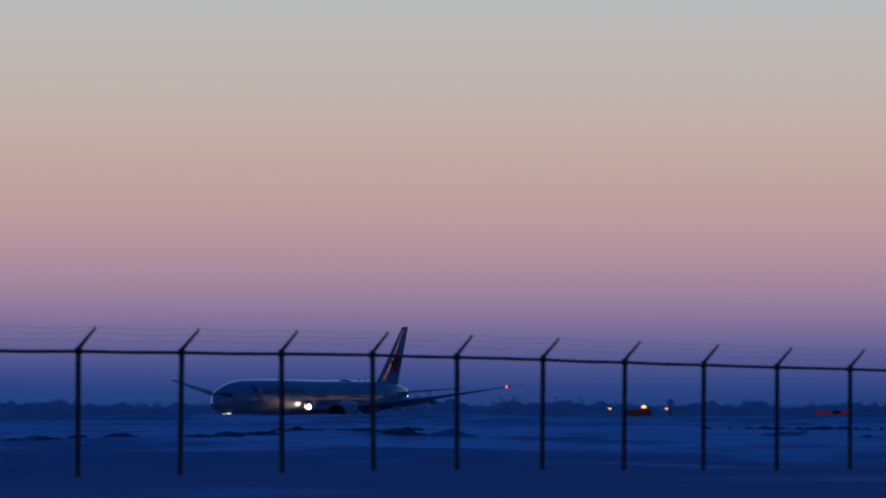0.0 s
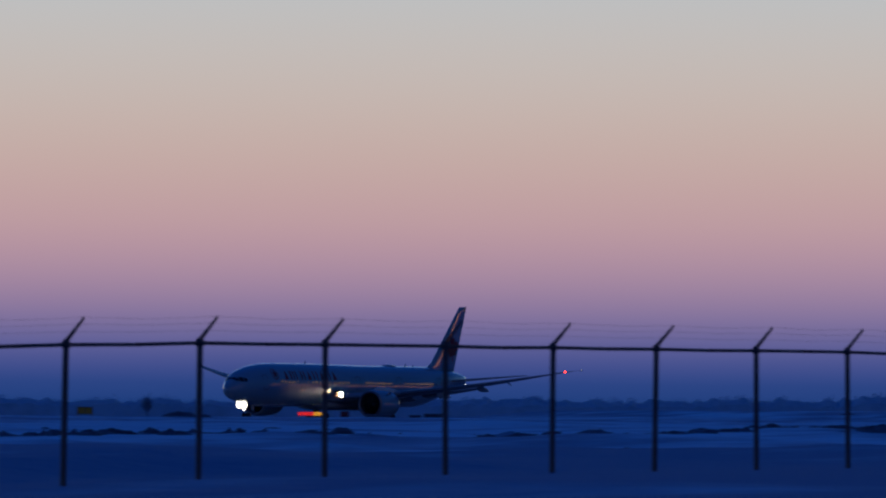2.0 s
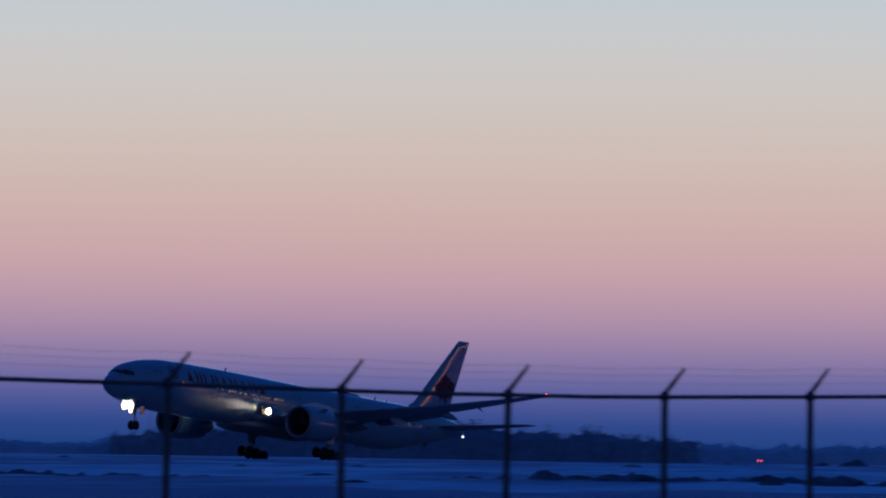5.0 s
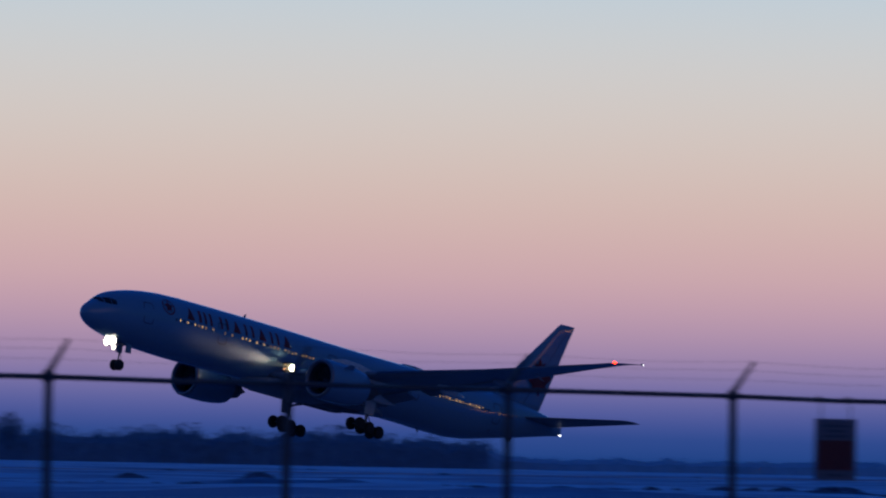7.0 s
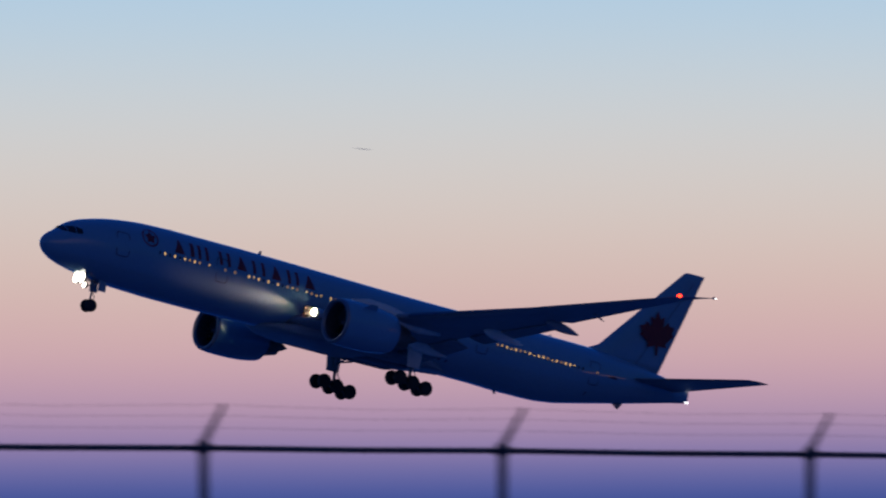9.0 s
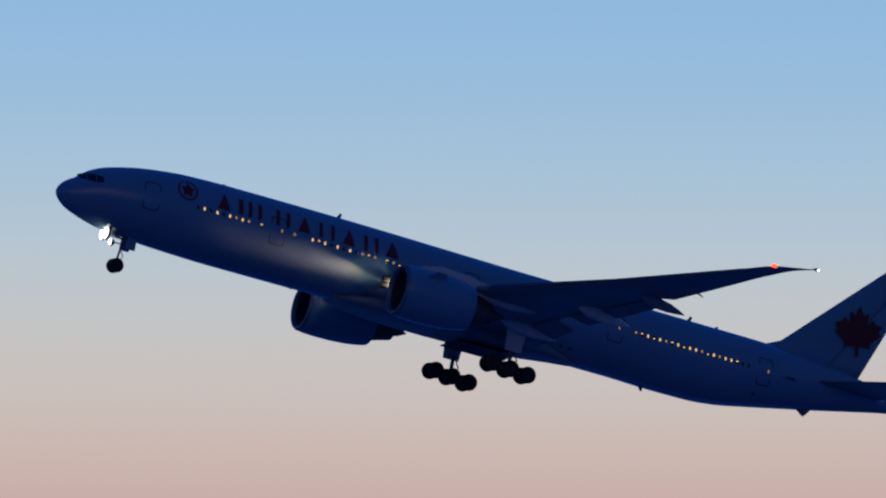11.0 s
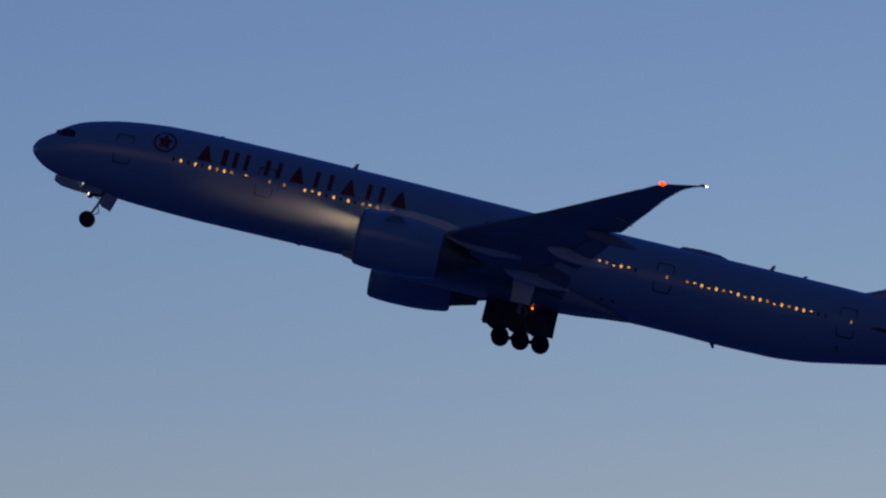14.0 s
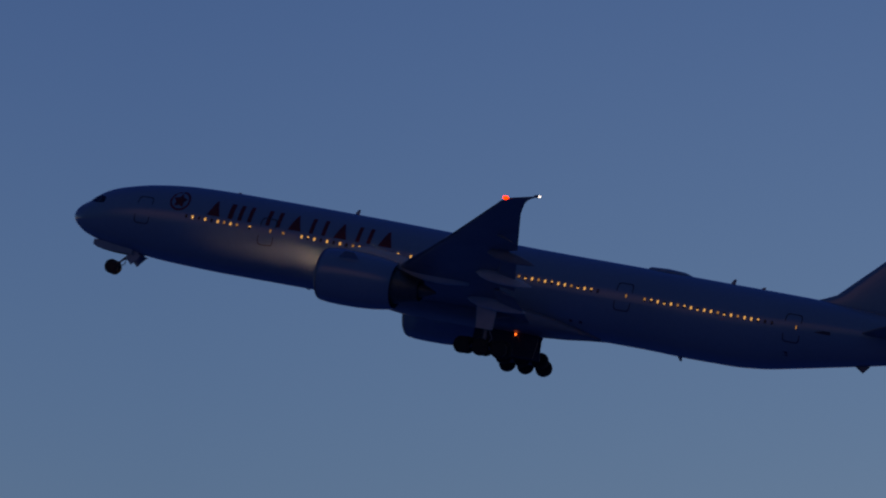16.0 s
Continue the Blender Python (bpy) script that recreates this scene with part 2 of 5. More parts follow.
def snow_material():
    """Wind-packed snow with long darker streaks; the field beyond the fence is darker than the bank, in bands."""
    m = bpy.data.materials.new("wind_packed_snow")
    m.use_nodes = True
    nt = m.node_tree
    b = nt.nodes["Principled BSDF"]
    n = nt.nodes.new
    co = n("ShaderNodeTexCoord")

    def grain(scale, size, detail):
        fit, tex = n("ShaderNodeMapping"), n("ShaderNodeTexNoise")
        fit.inputs["Scale"].default_value = scale
        tex.inputs["Scale"].default_value, tex.inputs["Detail"].default_value = size, detail
        nt.links.new(co.outputs["Object"], fit.inputs["Vector"])
        nt.links.new(fit.outputs[0], tex.inputs["Vector"])
        return tex.outputs["Fac"]

    def maths(op, a, c):
        node = n("ShaderNodeMath"); node.operation = op
        for k, v in enumerate((a, c)):
            if isinstance(v, float):
                node.inputs[k].default_value = v
            else:
                nt.links.new(v, node.inputs[k])
        return node.outputs[0]

    ripple = grain((0.22, 1.0, 1), 0.30, 5)
    fine, streak, patch = grain((1, 1, 1), 0.9, 6), grain((0.6, 1.0, 1), 0.09, 6), grain((0.6, 1.0, 1), 0.03, 4)
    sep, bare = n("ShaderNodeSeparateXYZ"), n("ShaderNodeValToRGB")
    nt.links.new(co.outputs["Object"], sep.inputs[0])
    # tone by y: lightest at the bank, darker in bands beyond
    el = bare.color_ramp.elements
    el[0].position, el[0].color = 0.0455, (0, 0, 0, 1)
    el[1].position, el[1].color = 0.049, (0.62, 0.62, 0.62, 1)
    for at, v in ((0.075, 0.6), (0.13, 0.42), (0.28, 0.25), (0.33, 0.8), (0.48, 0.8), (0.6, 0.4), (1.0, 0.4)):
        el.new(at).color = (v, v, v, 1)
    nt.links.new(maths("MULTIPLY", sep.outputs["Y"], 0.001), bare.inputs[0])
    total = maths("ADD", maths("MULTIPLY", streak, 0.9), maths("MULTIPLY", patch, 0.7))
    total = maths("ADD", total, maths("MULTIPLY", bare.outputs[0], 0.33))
    # the unseen field further along is darkened to cut the light bounced up at the airliner
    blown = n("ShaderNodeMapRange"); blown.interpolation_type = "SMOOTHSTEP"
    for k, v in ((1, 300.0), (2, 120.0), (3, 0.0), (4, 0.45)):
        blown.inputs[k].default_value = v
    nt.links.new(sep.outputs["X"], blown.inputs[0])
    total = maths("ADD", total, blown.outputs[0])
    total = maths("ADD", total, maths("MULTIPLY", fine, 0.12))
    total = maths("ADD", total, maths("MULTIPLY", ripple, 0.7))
    cover = n("ShaderNodeMapRange"); cover.interpolation_type = "SMOOTHSTEP"
    for k, v in ((1, 1.22), (2, 1.64), (3, 0.0), (4, 1.0)):
        cover.inputs[k].default_value = v
    nt.links.new(total, cover.inputs[0])
    mix = n("ShaderNodeMix"); mix.data_type = "RGBA"
    mix.inputs["A"].default_value, mix.inputs["B"].default_value = (0.21, 0.75, 1.0, 1), (0.035, 0.25, 0.46, 1)
    nt.links.new(cover.outputs[0], mix.inputs["Factor"])
    nt.links.new(mix.outputs["Result"], b.inputs["Base Color"])
    b.inputs["Roughness"].default_value = 0.75
    bp = n("ShaderNodeBump")
    bp.inputs["Strength"].default_value, bp.inputs["Distance"].default_value = 1.0, 0.14
    nt.links.new(maths("ADD", maths("ADD", fine, streak), ripple), bp.inputs["Height"])
    nt.links.new(bp.outputs[0], b.inputs["Normal"])
    return m


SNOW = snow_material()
# dirt and the ridges' shaded near sides, both in one dark base
CLOD = material("dirty_shaded_snow", (0.05, 0.10, 0.15), rough=0.9, spread=0.4, scale=3.0, bump=0.08, dirt=(0.10, 0.22, 0.33), dirt_scale=0.5)
# darker than the snow: the drifts' shaded faces are put into this colour
DRIFT_SHADE = material("shaded_drift_snow", (0.05, 0.27, 0.46), rough=0.85, spread=0.3, scale=1.2, bump=0.08, dirt=(0.03, 0.12, 0.22), dirt_scale=0.35, dirt_amount=0.8)
ASPHALT = material("snow_dusted_asphalt", (0.16, 0.20, 0.26), rough=0.85, spread=0.2, scale=2.0, dirt=(0.4, 0.45, 0.52), dirt_scale=0.05)
# bluish, paler bases: the haze before the far trees is put into the colour
WOODS = material("hazed_winter_twigs", (0.13, 0.21, 0.29), rough=0.95, spread=0.35, scale=0.5, dirt=(0.09, 0.12, 0.17), dirt_scale=0.02)
HAZED = material("hazed_far_trees", (0.26, 0.50, 0.66), rough=0.95, spread=0.12, scale=0.3, dirt=(0.20, 0.40, 0.56), dirt_scale=0.02)
SIGN_WHITE = material("sign_white", (0.17, 0.17, 0.20), rough=0.5, spread=0.06, scale=10.0)
SIGN_RED = material("sign_red", (0.16, 0.012, 0.015), rough=0.5, spread=0.06, scale=10.0)
SIGN_YELLOW = material("sign_yellow", (0.50, 0.25, 0.02), rough=0.5, spread=0.08, scale=10.0)
VAN = material("orange_vehicle_paint", (0.62, 0.12, 0.02), rough=0.4, spread=0.1, scale=4.0)
LANDING = lamp_material("landing_light", (1.0, 0.84, 0.52), 45)
# for emitters added beside the landing lights, to light the fuselage
BEAM = lamp_material("landing_light_beam", (1.0, 0.44, 0.25), 900)
FAR_BEAM = lamp_material("far_landing_light_beam", (1.0, 0.46, 0.27), 38000)
NOSE_LAMP = lamp_material("taxi_light", (1.0, 0.92, 0.74), 6)
CABIN = lamp_material("cabin_window_light", (1.0, 0.60, 0.21), 1.0)
CABIN_DIM = lamp_material("dim_cabin_window_light", (1.0, 0.56, 0.20), 0.4)
PORT_LAMP = lamp_material("red_position_light", (1.0, 0.028, 0.006), 9)
TIP_LAMP = lamp_material("white_tip_light", (0.95, 0.97, 1.0), 6.0)
BELLY_LAMP = lamp_material("orange_belly_light", (1.0, 0.16, 0.03), 5)
LIT_RED = lamp_material("lit_red_panel", (1.0, 0.03, 0.03), 0.9)
DIM_RED = lamp_material("dim_red_panel", (1.0, 0.08, 0.05), 0.10)
LIT_YELLOW = lamp_material("lit_yellow_panel", (1.0, 0.46, 0.03), 0.95)
OBSTRUCTION = lamp_material("red_obstruction_light", (1.0, 0.10, 0.09), 3)
AMBER = lamp_material("amber_lamp", (1.0, 0.38, 0.06), 4)
STREET = lamp_material("white_lamp", (1.0, 0.93, 0.75), 4)


# ---------------------------------------------------------------- mesh helpers
def obj(name, verts, faces, mat, parent=None, label="", smooth=True, at=None):
    me = bpy.data.meshes.new(name)
    me.from_pydata([tuple(map(float, v)) for v in verts], [], faces)
    bm = bmesh.new()
    bm.from_mesh(me)
    bmesh.ops.recalc_face_normals(bm, faces=bm.faces)
    bm.to_mesh(me)
    bm.free()
    me.materials.append(mat)
    if smooth:
        me.polygons.foreach_set("use_smooth", [True] * len(me.polygons))
    ob = new(name, me)
    if parent:
        ob.parent = parent
    if at is not None:
        ob.location = at
    if label:
        tagged(ob, label=label)
    return ob


def sharp(ob, degrees=35):
    ob.data.set_sharp_from_angle(angle=radians(degrees))
    return ob


def clone(ob, parent, m=None):
    """Another part on the same mesh."""
    c = ob.copy()
    scene.collection.objects.link(c)
    c.parent = parent
    if m is not None:
        c.matrix_basis = m
    return c


def thing(name, label, category, m=None, group="", kind=""):
    e = new(name)
    e.empty_display_size = 0.5
    if m is not None:
        e.matrix_basis = m
    return tagged(e, label, category, group, kind)


def loft(rings, closed=True, caps=True):
    """Verts and faces through rings of equal count."""
    n = len(rings[0])
    verts = [v for r in rings for v in r]
    faces = []
    for i in range(len(rings) - 1):
        for j in range(n if closed else n - 1):
            k = (j + 1) % n
            faces.append((i * n + j, i * n + k, (i + 1) * n + k, (i + 1) * n + j))
    if caps and closed:
        faces += [tuple(range(n)), tuple((len(rings) - 1) * n + j for j in range(n))]
    return verts, faces


def lathe(profile, centre=(0, 0, 0), axis="x", n=32, caps=True):
    """profile: (along, radius) pairs, turned round the axis."""
    rings = []
    for a, r in profile:
        ring = []
        for j in range(n):
            c, s = math.cos(2 * math.pi * j / n) * r, math.sin(2 * math.pi * j / n) * r
            p = {"x": (a, c, s), "y": (c, a, s), "z": (c, s, a)}[axis]
            ring.append(tuple(p[i] + centre[i] for i in range(3)))
        rings.append(ring)
    return loft(rings, caps=caps)


def box(x0, x1, y0, y1, z0, z1):
    v = [(x, y, z) for x in (x0, x1) for y in (y0, y1) for z in (z0, z1)]
    return v, [(0, 1, 3, 2), (4, 6, 7, 5), (0, 4, 5, 1), (2, 3, 7, 6), (0, 2, 6, 4), (1, 5, 7, 3)]


def tube(a, b, r0, r1=None, n=10):
    """A round bar from a to b."""
    a, b = Vector(a), Vector(b)
    w = (b - a).normalized()
    u = w.orthogonal().normalized()
    v = w.cross(u)
    r1 = r0 if r1 is None else r1
    rings = [[tuple(p + r * (u * math.cos(2 * math.pi * j / n) + v * math.sin(2 * math.pi * j / n))) for j in range(n)] for p, r in ((a, r0), (b, r1))]
    return loft(rings)


def merge(*shapes):
    verts, faces = [], []
    for v, f in shapes:
        o = len(verts)
        verts += list(v)
        faces += [tuple(i + o for i in q) for q in f]
    return verts, faces


# ---------------------------------------------------------------- ground, runway, fence
FENCE_TURN = radians(-0.857)
FENCE_ALONG = Vector((math.cos(FENCE_TURN), math.sin(FENCE_TURN), 0))
FENCE_OUT = Vector((math.sin(FENCE_TURN), -math.cos(FENCE_TURN), 0))    # towards the road side
FENCE_AWAY = 46.346
POST_STEP, POST_FIRST = 3.05, 86.902
RAIL_KNOTS = ((-26, 1.79), (-19, 1.79), (-17, 1.776), (-15, 1.747), (-11, 1.739), (-9, 1.71), (-8, 1.681), (-7, 1.674), (-6, 1.688), (-5, 1.727), (-4, 1.788), (-3, 1.842), (0, 1.876), (3, 1.90), (5, 1.88), (8, 1.825), (10, 1.807), (16, 1.79))


def rail_height(k):
    return float(np.interp(k, [a for a, _ in RAIL_KNOTS], [b for _, b in RAIL_KNOTS]))


POST_SHIFT = {-18: 0.09, -17: -0.09, -14: 0.07, -12: -0.13, -9: 0.06, -5: -0.04, -4: -0.07, -2: 0.05, -1: 0.15, 0: 0.09, 1: 0.06, 2: 0.09, 4: -0.16, 5: -0.12, 6: -0.08, 9: 0.13}


def fence_point(k, z=0.0):
    p = FENCE_ALONG * (POST_FIRST + k * POST_STEP + POST_SHIFT.get(k, 0.0)) - FENCE_OUT * FENCE_AWAY
    return Vector((p.x, p.y, z))


def airfield_height(x):
    """The airfield rises gently in the direction of the take-off."""
    return max(-2.75, min(-0.75, -2.42 + (1106 - x) * 0.0054))


def ground_height(x, y):
    """The snow: level at the fence, falling to the airfield behind it, with drifts."""
    p = Vector((x, y, 0))
    along, off = p.dot(FENCE_ALONG), -p.dot(FENCE_OUT) - FENCE_AWAY
    k = (along - POST_FIRST) / POST_STEP
    crest = rail_height(k) - 1.68
    if off < 1.0:
        near = max(0.0, min(1.0, (off + 30) / 29))
        z = crest * near + 0.06 * noise.noise(Vector((x * 0.12, y * 0.12, 0))) * (1 if off < -1 else 0.3)
        return z
    s = max(0.0, min(1.0, (off - 1.0) / 14.0))
    t = max(0.0, min(1.0, (off - 15.0) / 160.0))
    z = crest - 0.75 * s * s * (3 - 2 * s)
    z += (airfield_height(x) - z) * t * t * (3 - 2 * t)
    amp = 0.55 * s * max(0.07, 1 - off / 520)
    # long wind drifts with soft crests
    drift = max(0.0, 1 - 2.2 * abs(noise.noise(Vector((x * 0.009 + 4, y * 0.024, 5)))))
    z += 0.42 * s * max(0.0, min(1.0, (off - 40) / 60)) * max(0.0, min(1.0, (440 - off) / 120)) * drift * drift * (0.5 + 0.8 * abs(noise.noise(Vector((x * 0.05, y * 0.05, 6)))))
    z += amp * (noise.noise(Vector((x * 0.02, y * 0.05, 1))) + 0.6 * noise.noise(Vector((x * 0.06, y * 0.13, 2))) + 0.3 * noise.noise(Vector((x * 0.2, y * 0.3, 3))))
    # a ploughed snow ridge hides the far end of the runway
    r, az = math.hypot(x, y), -math.degrees(math.atan2(x, y))
    w = max(0.0, min(1.0, (-62.0 - az) / 0.9)) * math.exp(-((r - 905) / 38) ** 2)
    if w > 0.002:
        crest_z = EYE - 0.00078 * r + 0.30 * noise.noise(Vector((x * 0.03, y * 0.03, 8))) + 0.18 * noise.noise(Vector((x * 0.11, y * 0.11, 9)))
        z += (crest_z - z) * w * w * (3 - 2 * w)
    flat = max(0.0, min(1.0, (40 - abs(y - 524)) / 15))
    return z * (1 - flat) + (airfield_height(x) - 0.18) * flat


def build_ground():
    ys = np.concatenate([np.linspace(-4900, -300, 8), np.linspace(-200, 30, 14), np.linspace(32, 60, 29), np.linspace(61, 120, 60), np.linspace(122, 300, 80),
                         np.linspace(305, 480, 32), np.linspace(484, 552, 18), np.linspace(560, 1000, 40), np.linspace(1030, 2200, 30), np.linspace(2300, 4900, 12)])
    xs = np.concatenate([np.linspace(-4900, -600, 10), np.linspace(-500, 0, 14), np.linspace(8, 240, 100), np.linspace(243, 900, 150), np.linspace(910, 2000, 70), np.linspace(2100, 4900, 12)])
    nx = len(xs)
    verts = [(x, y, ground_height(x, y)) for y in ys for x in xs]
    faces = [(j * nx + i, j * nx + i + 1, (j + 1) * nx + i + 1, (j + 1) * nx + i) for j in range(len(ys) - 1) for i in range(nx - 1)]
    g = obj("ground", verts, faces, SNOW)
    tagged(g, "wind-packed blue snow over an open airfield at dusk", "ground", kind="structure")
    rings = []
    for x in np.linspace(-1500, 2600, 60):
        z = airfield_height(x) - 0.16
        rings.append([(x, 501, z), (x, 547, z), (x, 547, z - 0.4), (x, 501, z - 0.4)])
    r = obj("runway", *loft(rings), ASPHALT, smooth=False)
    tagged(r, "dark asphalt runway dusted with blown snow", "runway", kind="structure")


build_ground()


def polar(az, r):
    """A place by its bearing from the camera (degrees, positive to the left of +y) and its range."""
    return -math.sin(radians(az)) * r, math.cos(radians(az)) * r


def build_clods():
    """A windrow of frozen clods and grass tufts that winds across the airfield."""
    knots = ((-72, 680), (-66, 570), (-64, 440), (-62, 360), (-58.7, 316), (-55, 330), (-50, 372), (-47, 398), (-43, 390), (-36, 380), (-25, 370))
    rng = random.Random(5)
    verts, faces = [], []

    def mound(x, y, w, h, turn):
        z = ground_height(x, y) - 0.05
        n, m = 11, 5
        o = len(verts)
        for i in range(m):
            f = i / (m - 1)
            for j in range(n):
                a = 2 * math.pi * j / n
                rr = w * (1 - f) ** 0.8 * (0.6 + 0.7 * rng.random())
                cx, cy = rr * math.cos(a), 0.6 * rr * math.sin(a)
                verts.append((x + cx * math.cos(turn) - cy * math.sin(turn), y + cx * math.sin(turn) + cy * math.cos(turn), z + h * math.sin(f * math.pi / 2) * (0.65 + 0.6 * rng.random())))
        for i in range(m - 1):
            for j in range(n):
                k = (j + 1) % n
                faces.append((o + i * n + j, o + i * n + k, o + (i + 1) * n + k, o + (i + 1) * n + j))
        faces.append(tuple(o + (m - 1) * n + j for j in range(n)))

    az = -71.0
    while az < -26:
        r = float(np.interp(az, [a for a, _ in knots], [b for _, b in knots]))
        for _ in range(rng.choice((1, 2, 2, 3))):
            q = r + rng.uniform(-4, 4)
            mound(*polar(az + rng.uniform(-0.12, 0.12), q), rng.uniform(0.5, 1.5), rng.uniform(0.10, 0.30), rng.uniform(-0.3, 0.3) + 1.0)
        az += rng.uniform(0.06, 0.34) * 420 / r
    # the drift on the windrow hangs in shallow arcs between sharp dark humps
    azs = np.arange(-71, -26, 0.015)
    o = len(verts)
    gap, tall, done = 3.4, 0.3, 0.0
    before = None
    for a in azs:
        r = float(np.interp(a, [q for q, _ in knots], [q for _, q in knots]))
        here = Vector(polar(a, r))
        done += (here - before).length if before is not None else 0.0
        before = here
        if done > gap:
            done, gap, tall = done - gap, rng.uniform(2.6, 5.0), rng.uniform(0.08, 0.36)
        near = min(done, gap - done)
        r += 2.0 * noise.noise(Vector((a * 1.3, 0, 7)))
        h = 0.03 + tall * math.exp(-near / 0.45) + 0.05 * noise.noise(Vector((a * 3, 1, 0)))
        for dr, up in ((-1.0 - near * 0.5, -0.06), (-0.2, h), (0.25, h * 0.9), (1.0, -0.08)):
            x, y = polar(a, r + dr)
            verts.append((x, y, ground_height(x, y) + up))
    for i in range(len(azs) - 1):
        for j in range(3):
            faces.append((o + 4 * i + j, o + 4 * i + 4 + j, o + 4 * i + 5 + j, o + 4 * i + 1 + j))
    # heaps left by the plough
    for a, r, w, h in ((-63.17, 330, 2.7, 0.62), (-63.45, 338, 1.8, 0.36), (-62.8, 326, 1.6, 0.36), (-62.55, 334, 2.4, 0.5), (-62.3, 330, 1.6, 0.35), (-61.0, 318, 1.5, 0.3), (-58.2, 318, 2.0, 0.4), (-57.6, 320, 1.5, 0.3), (-59.91, 900, 3.0, 0.7), (-60.1, 880, 1.6, 0.4), (-58.30, 850, 2.6, 0.75), (-58.05, 850, 1.8, 0.4), (-57.02, 332, 1.4, 0.3), (-65.3, 470, 2.4, 0.4), (-55.9, 322, 1.5, 0.4), (-56.4, 324, 1.1, 0.28),
                       (-50.2, 388, 1.8, 0.4), (-46.2, 424, 2.2, 0.42), (-45.2, 421, 1.5, 0.3)):
        mound(*polar(a, r), w, h, 1.0)
    for _ in range(80):
        a, r = rng.uniform(-70, -38), rng.uniform(230, 900)
        mound(*polar(a, r), rng.uniform(0.4, 1.4), rng.uniform(0.08, 0.22), rng.uniform(-0.3, 0.3))
    c = obj("frozen_clods", verts, faces, CLOD)
    tagged(c, "frozen clods and tufts in a snow windrow, darkened with the ridges' shade", "clods", kind="stuff")


build_clods()


def build_drift(az, r, half, high, seed):
    """A long low drift with a steep scoured face, smooth in outline; its dark colour holds the drift's shade."""
    x0, y0 = polar(az, r)
    verts, faces = [], []
    nu, nv = 36, 9
    for i in range(nu):
        u = -1 + 2 * i / (nu - 1)
        for j in range(nv):
            v = -1 + 2 * j / (nv - 1)
            x, y = x0 + u * half * 1.9 + v * 0.5, y0 + v * 1.6 + u * half * 0.5
            rise = max(0.0, 1 - u * u) * max(0.0, 1 - abs(v + 0.25) ** 1.5) * (0.65 + 0.5 * noise.noise(Vector((u * 2.3, v, seed))) + 0.3 * noise.noise(Vector((u * 6, v * 2, seed))))
            verts.append((x, y, ground_height(x, y) - 0.06 + high * max(0.0, rise)))
    faces = [(i * nv + j, (i + 1) * nv + j, (i + 1) * nv + j + 1, i * nv + j + 1) for i in range(nu - 1) for j in range(nv - 1)]
    d = obj("snow_drift", verts, faces, DRIFT_SHADE)
    tagged(d, "long low drift of snow, darkened with its own shade", "snow drift", group="snow drifts")


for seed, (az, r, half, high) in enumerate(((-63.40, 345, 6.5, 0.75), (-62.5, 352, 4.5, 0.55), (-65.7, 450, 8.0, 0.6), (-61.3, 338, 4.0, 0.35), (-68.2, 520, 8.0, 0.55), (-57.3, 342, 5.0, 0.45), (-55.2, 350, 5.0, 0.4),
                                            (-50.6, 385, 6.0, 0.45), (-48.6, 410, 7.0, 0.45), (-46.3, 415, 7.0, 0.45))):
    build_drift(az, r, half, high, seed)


def build_fence_post():
    """A line post: pipe, cap, and an arm that leans out with three wire slots. Its origin is at the rail's height."""
    e = thing("fence_post", "dark galvanised fence post with a barbed wire arm", "fence post", group="airport fence posts")
    v, f = lathe([(-2.2, 0.038), (0.02, 0.038), (0.035, 0.045), (0.05, 0.045), (0.065, 0.03)], axis="z", n=14)
    sharp(obj("post_pipe", v, f, GALVANISED, e))
    a = Vector((0, 0, 0.04))
    b = a + Vector((0, -0.25, 0.275))
    shapes = [tube(a, b, 0.030, 0.016, n=8)]
    for s in (0.35, 0.68, 0.97):
        p = a.lerp(b, s)
        shapes.append(box(p.x - 0.012, p.x + 0.012, p.y - 0.012, p.y + 0.012, p.z, p.z + 0.03))
    obj("wire_arm", *merge(*shapes), GALVANISED, e, "slanted barbed wire arm")
    obj("rail_collar", *lathe([(-0.045, 0.048), (0.045, 0.048)], axis="x", n=14), GALVANISED, e)
    return e


K0, K1 = -26, 15


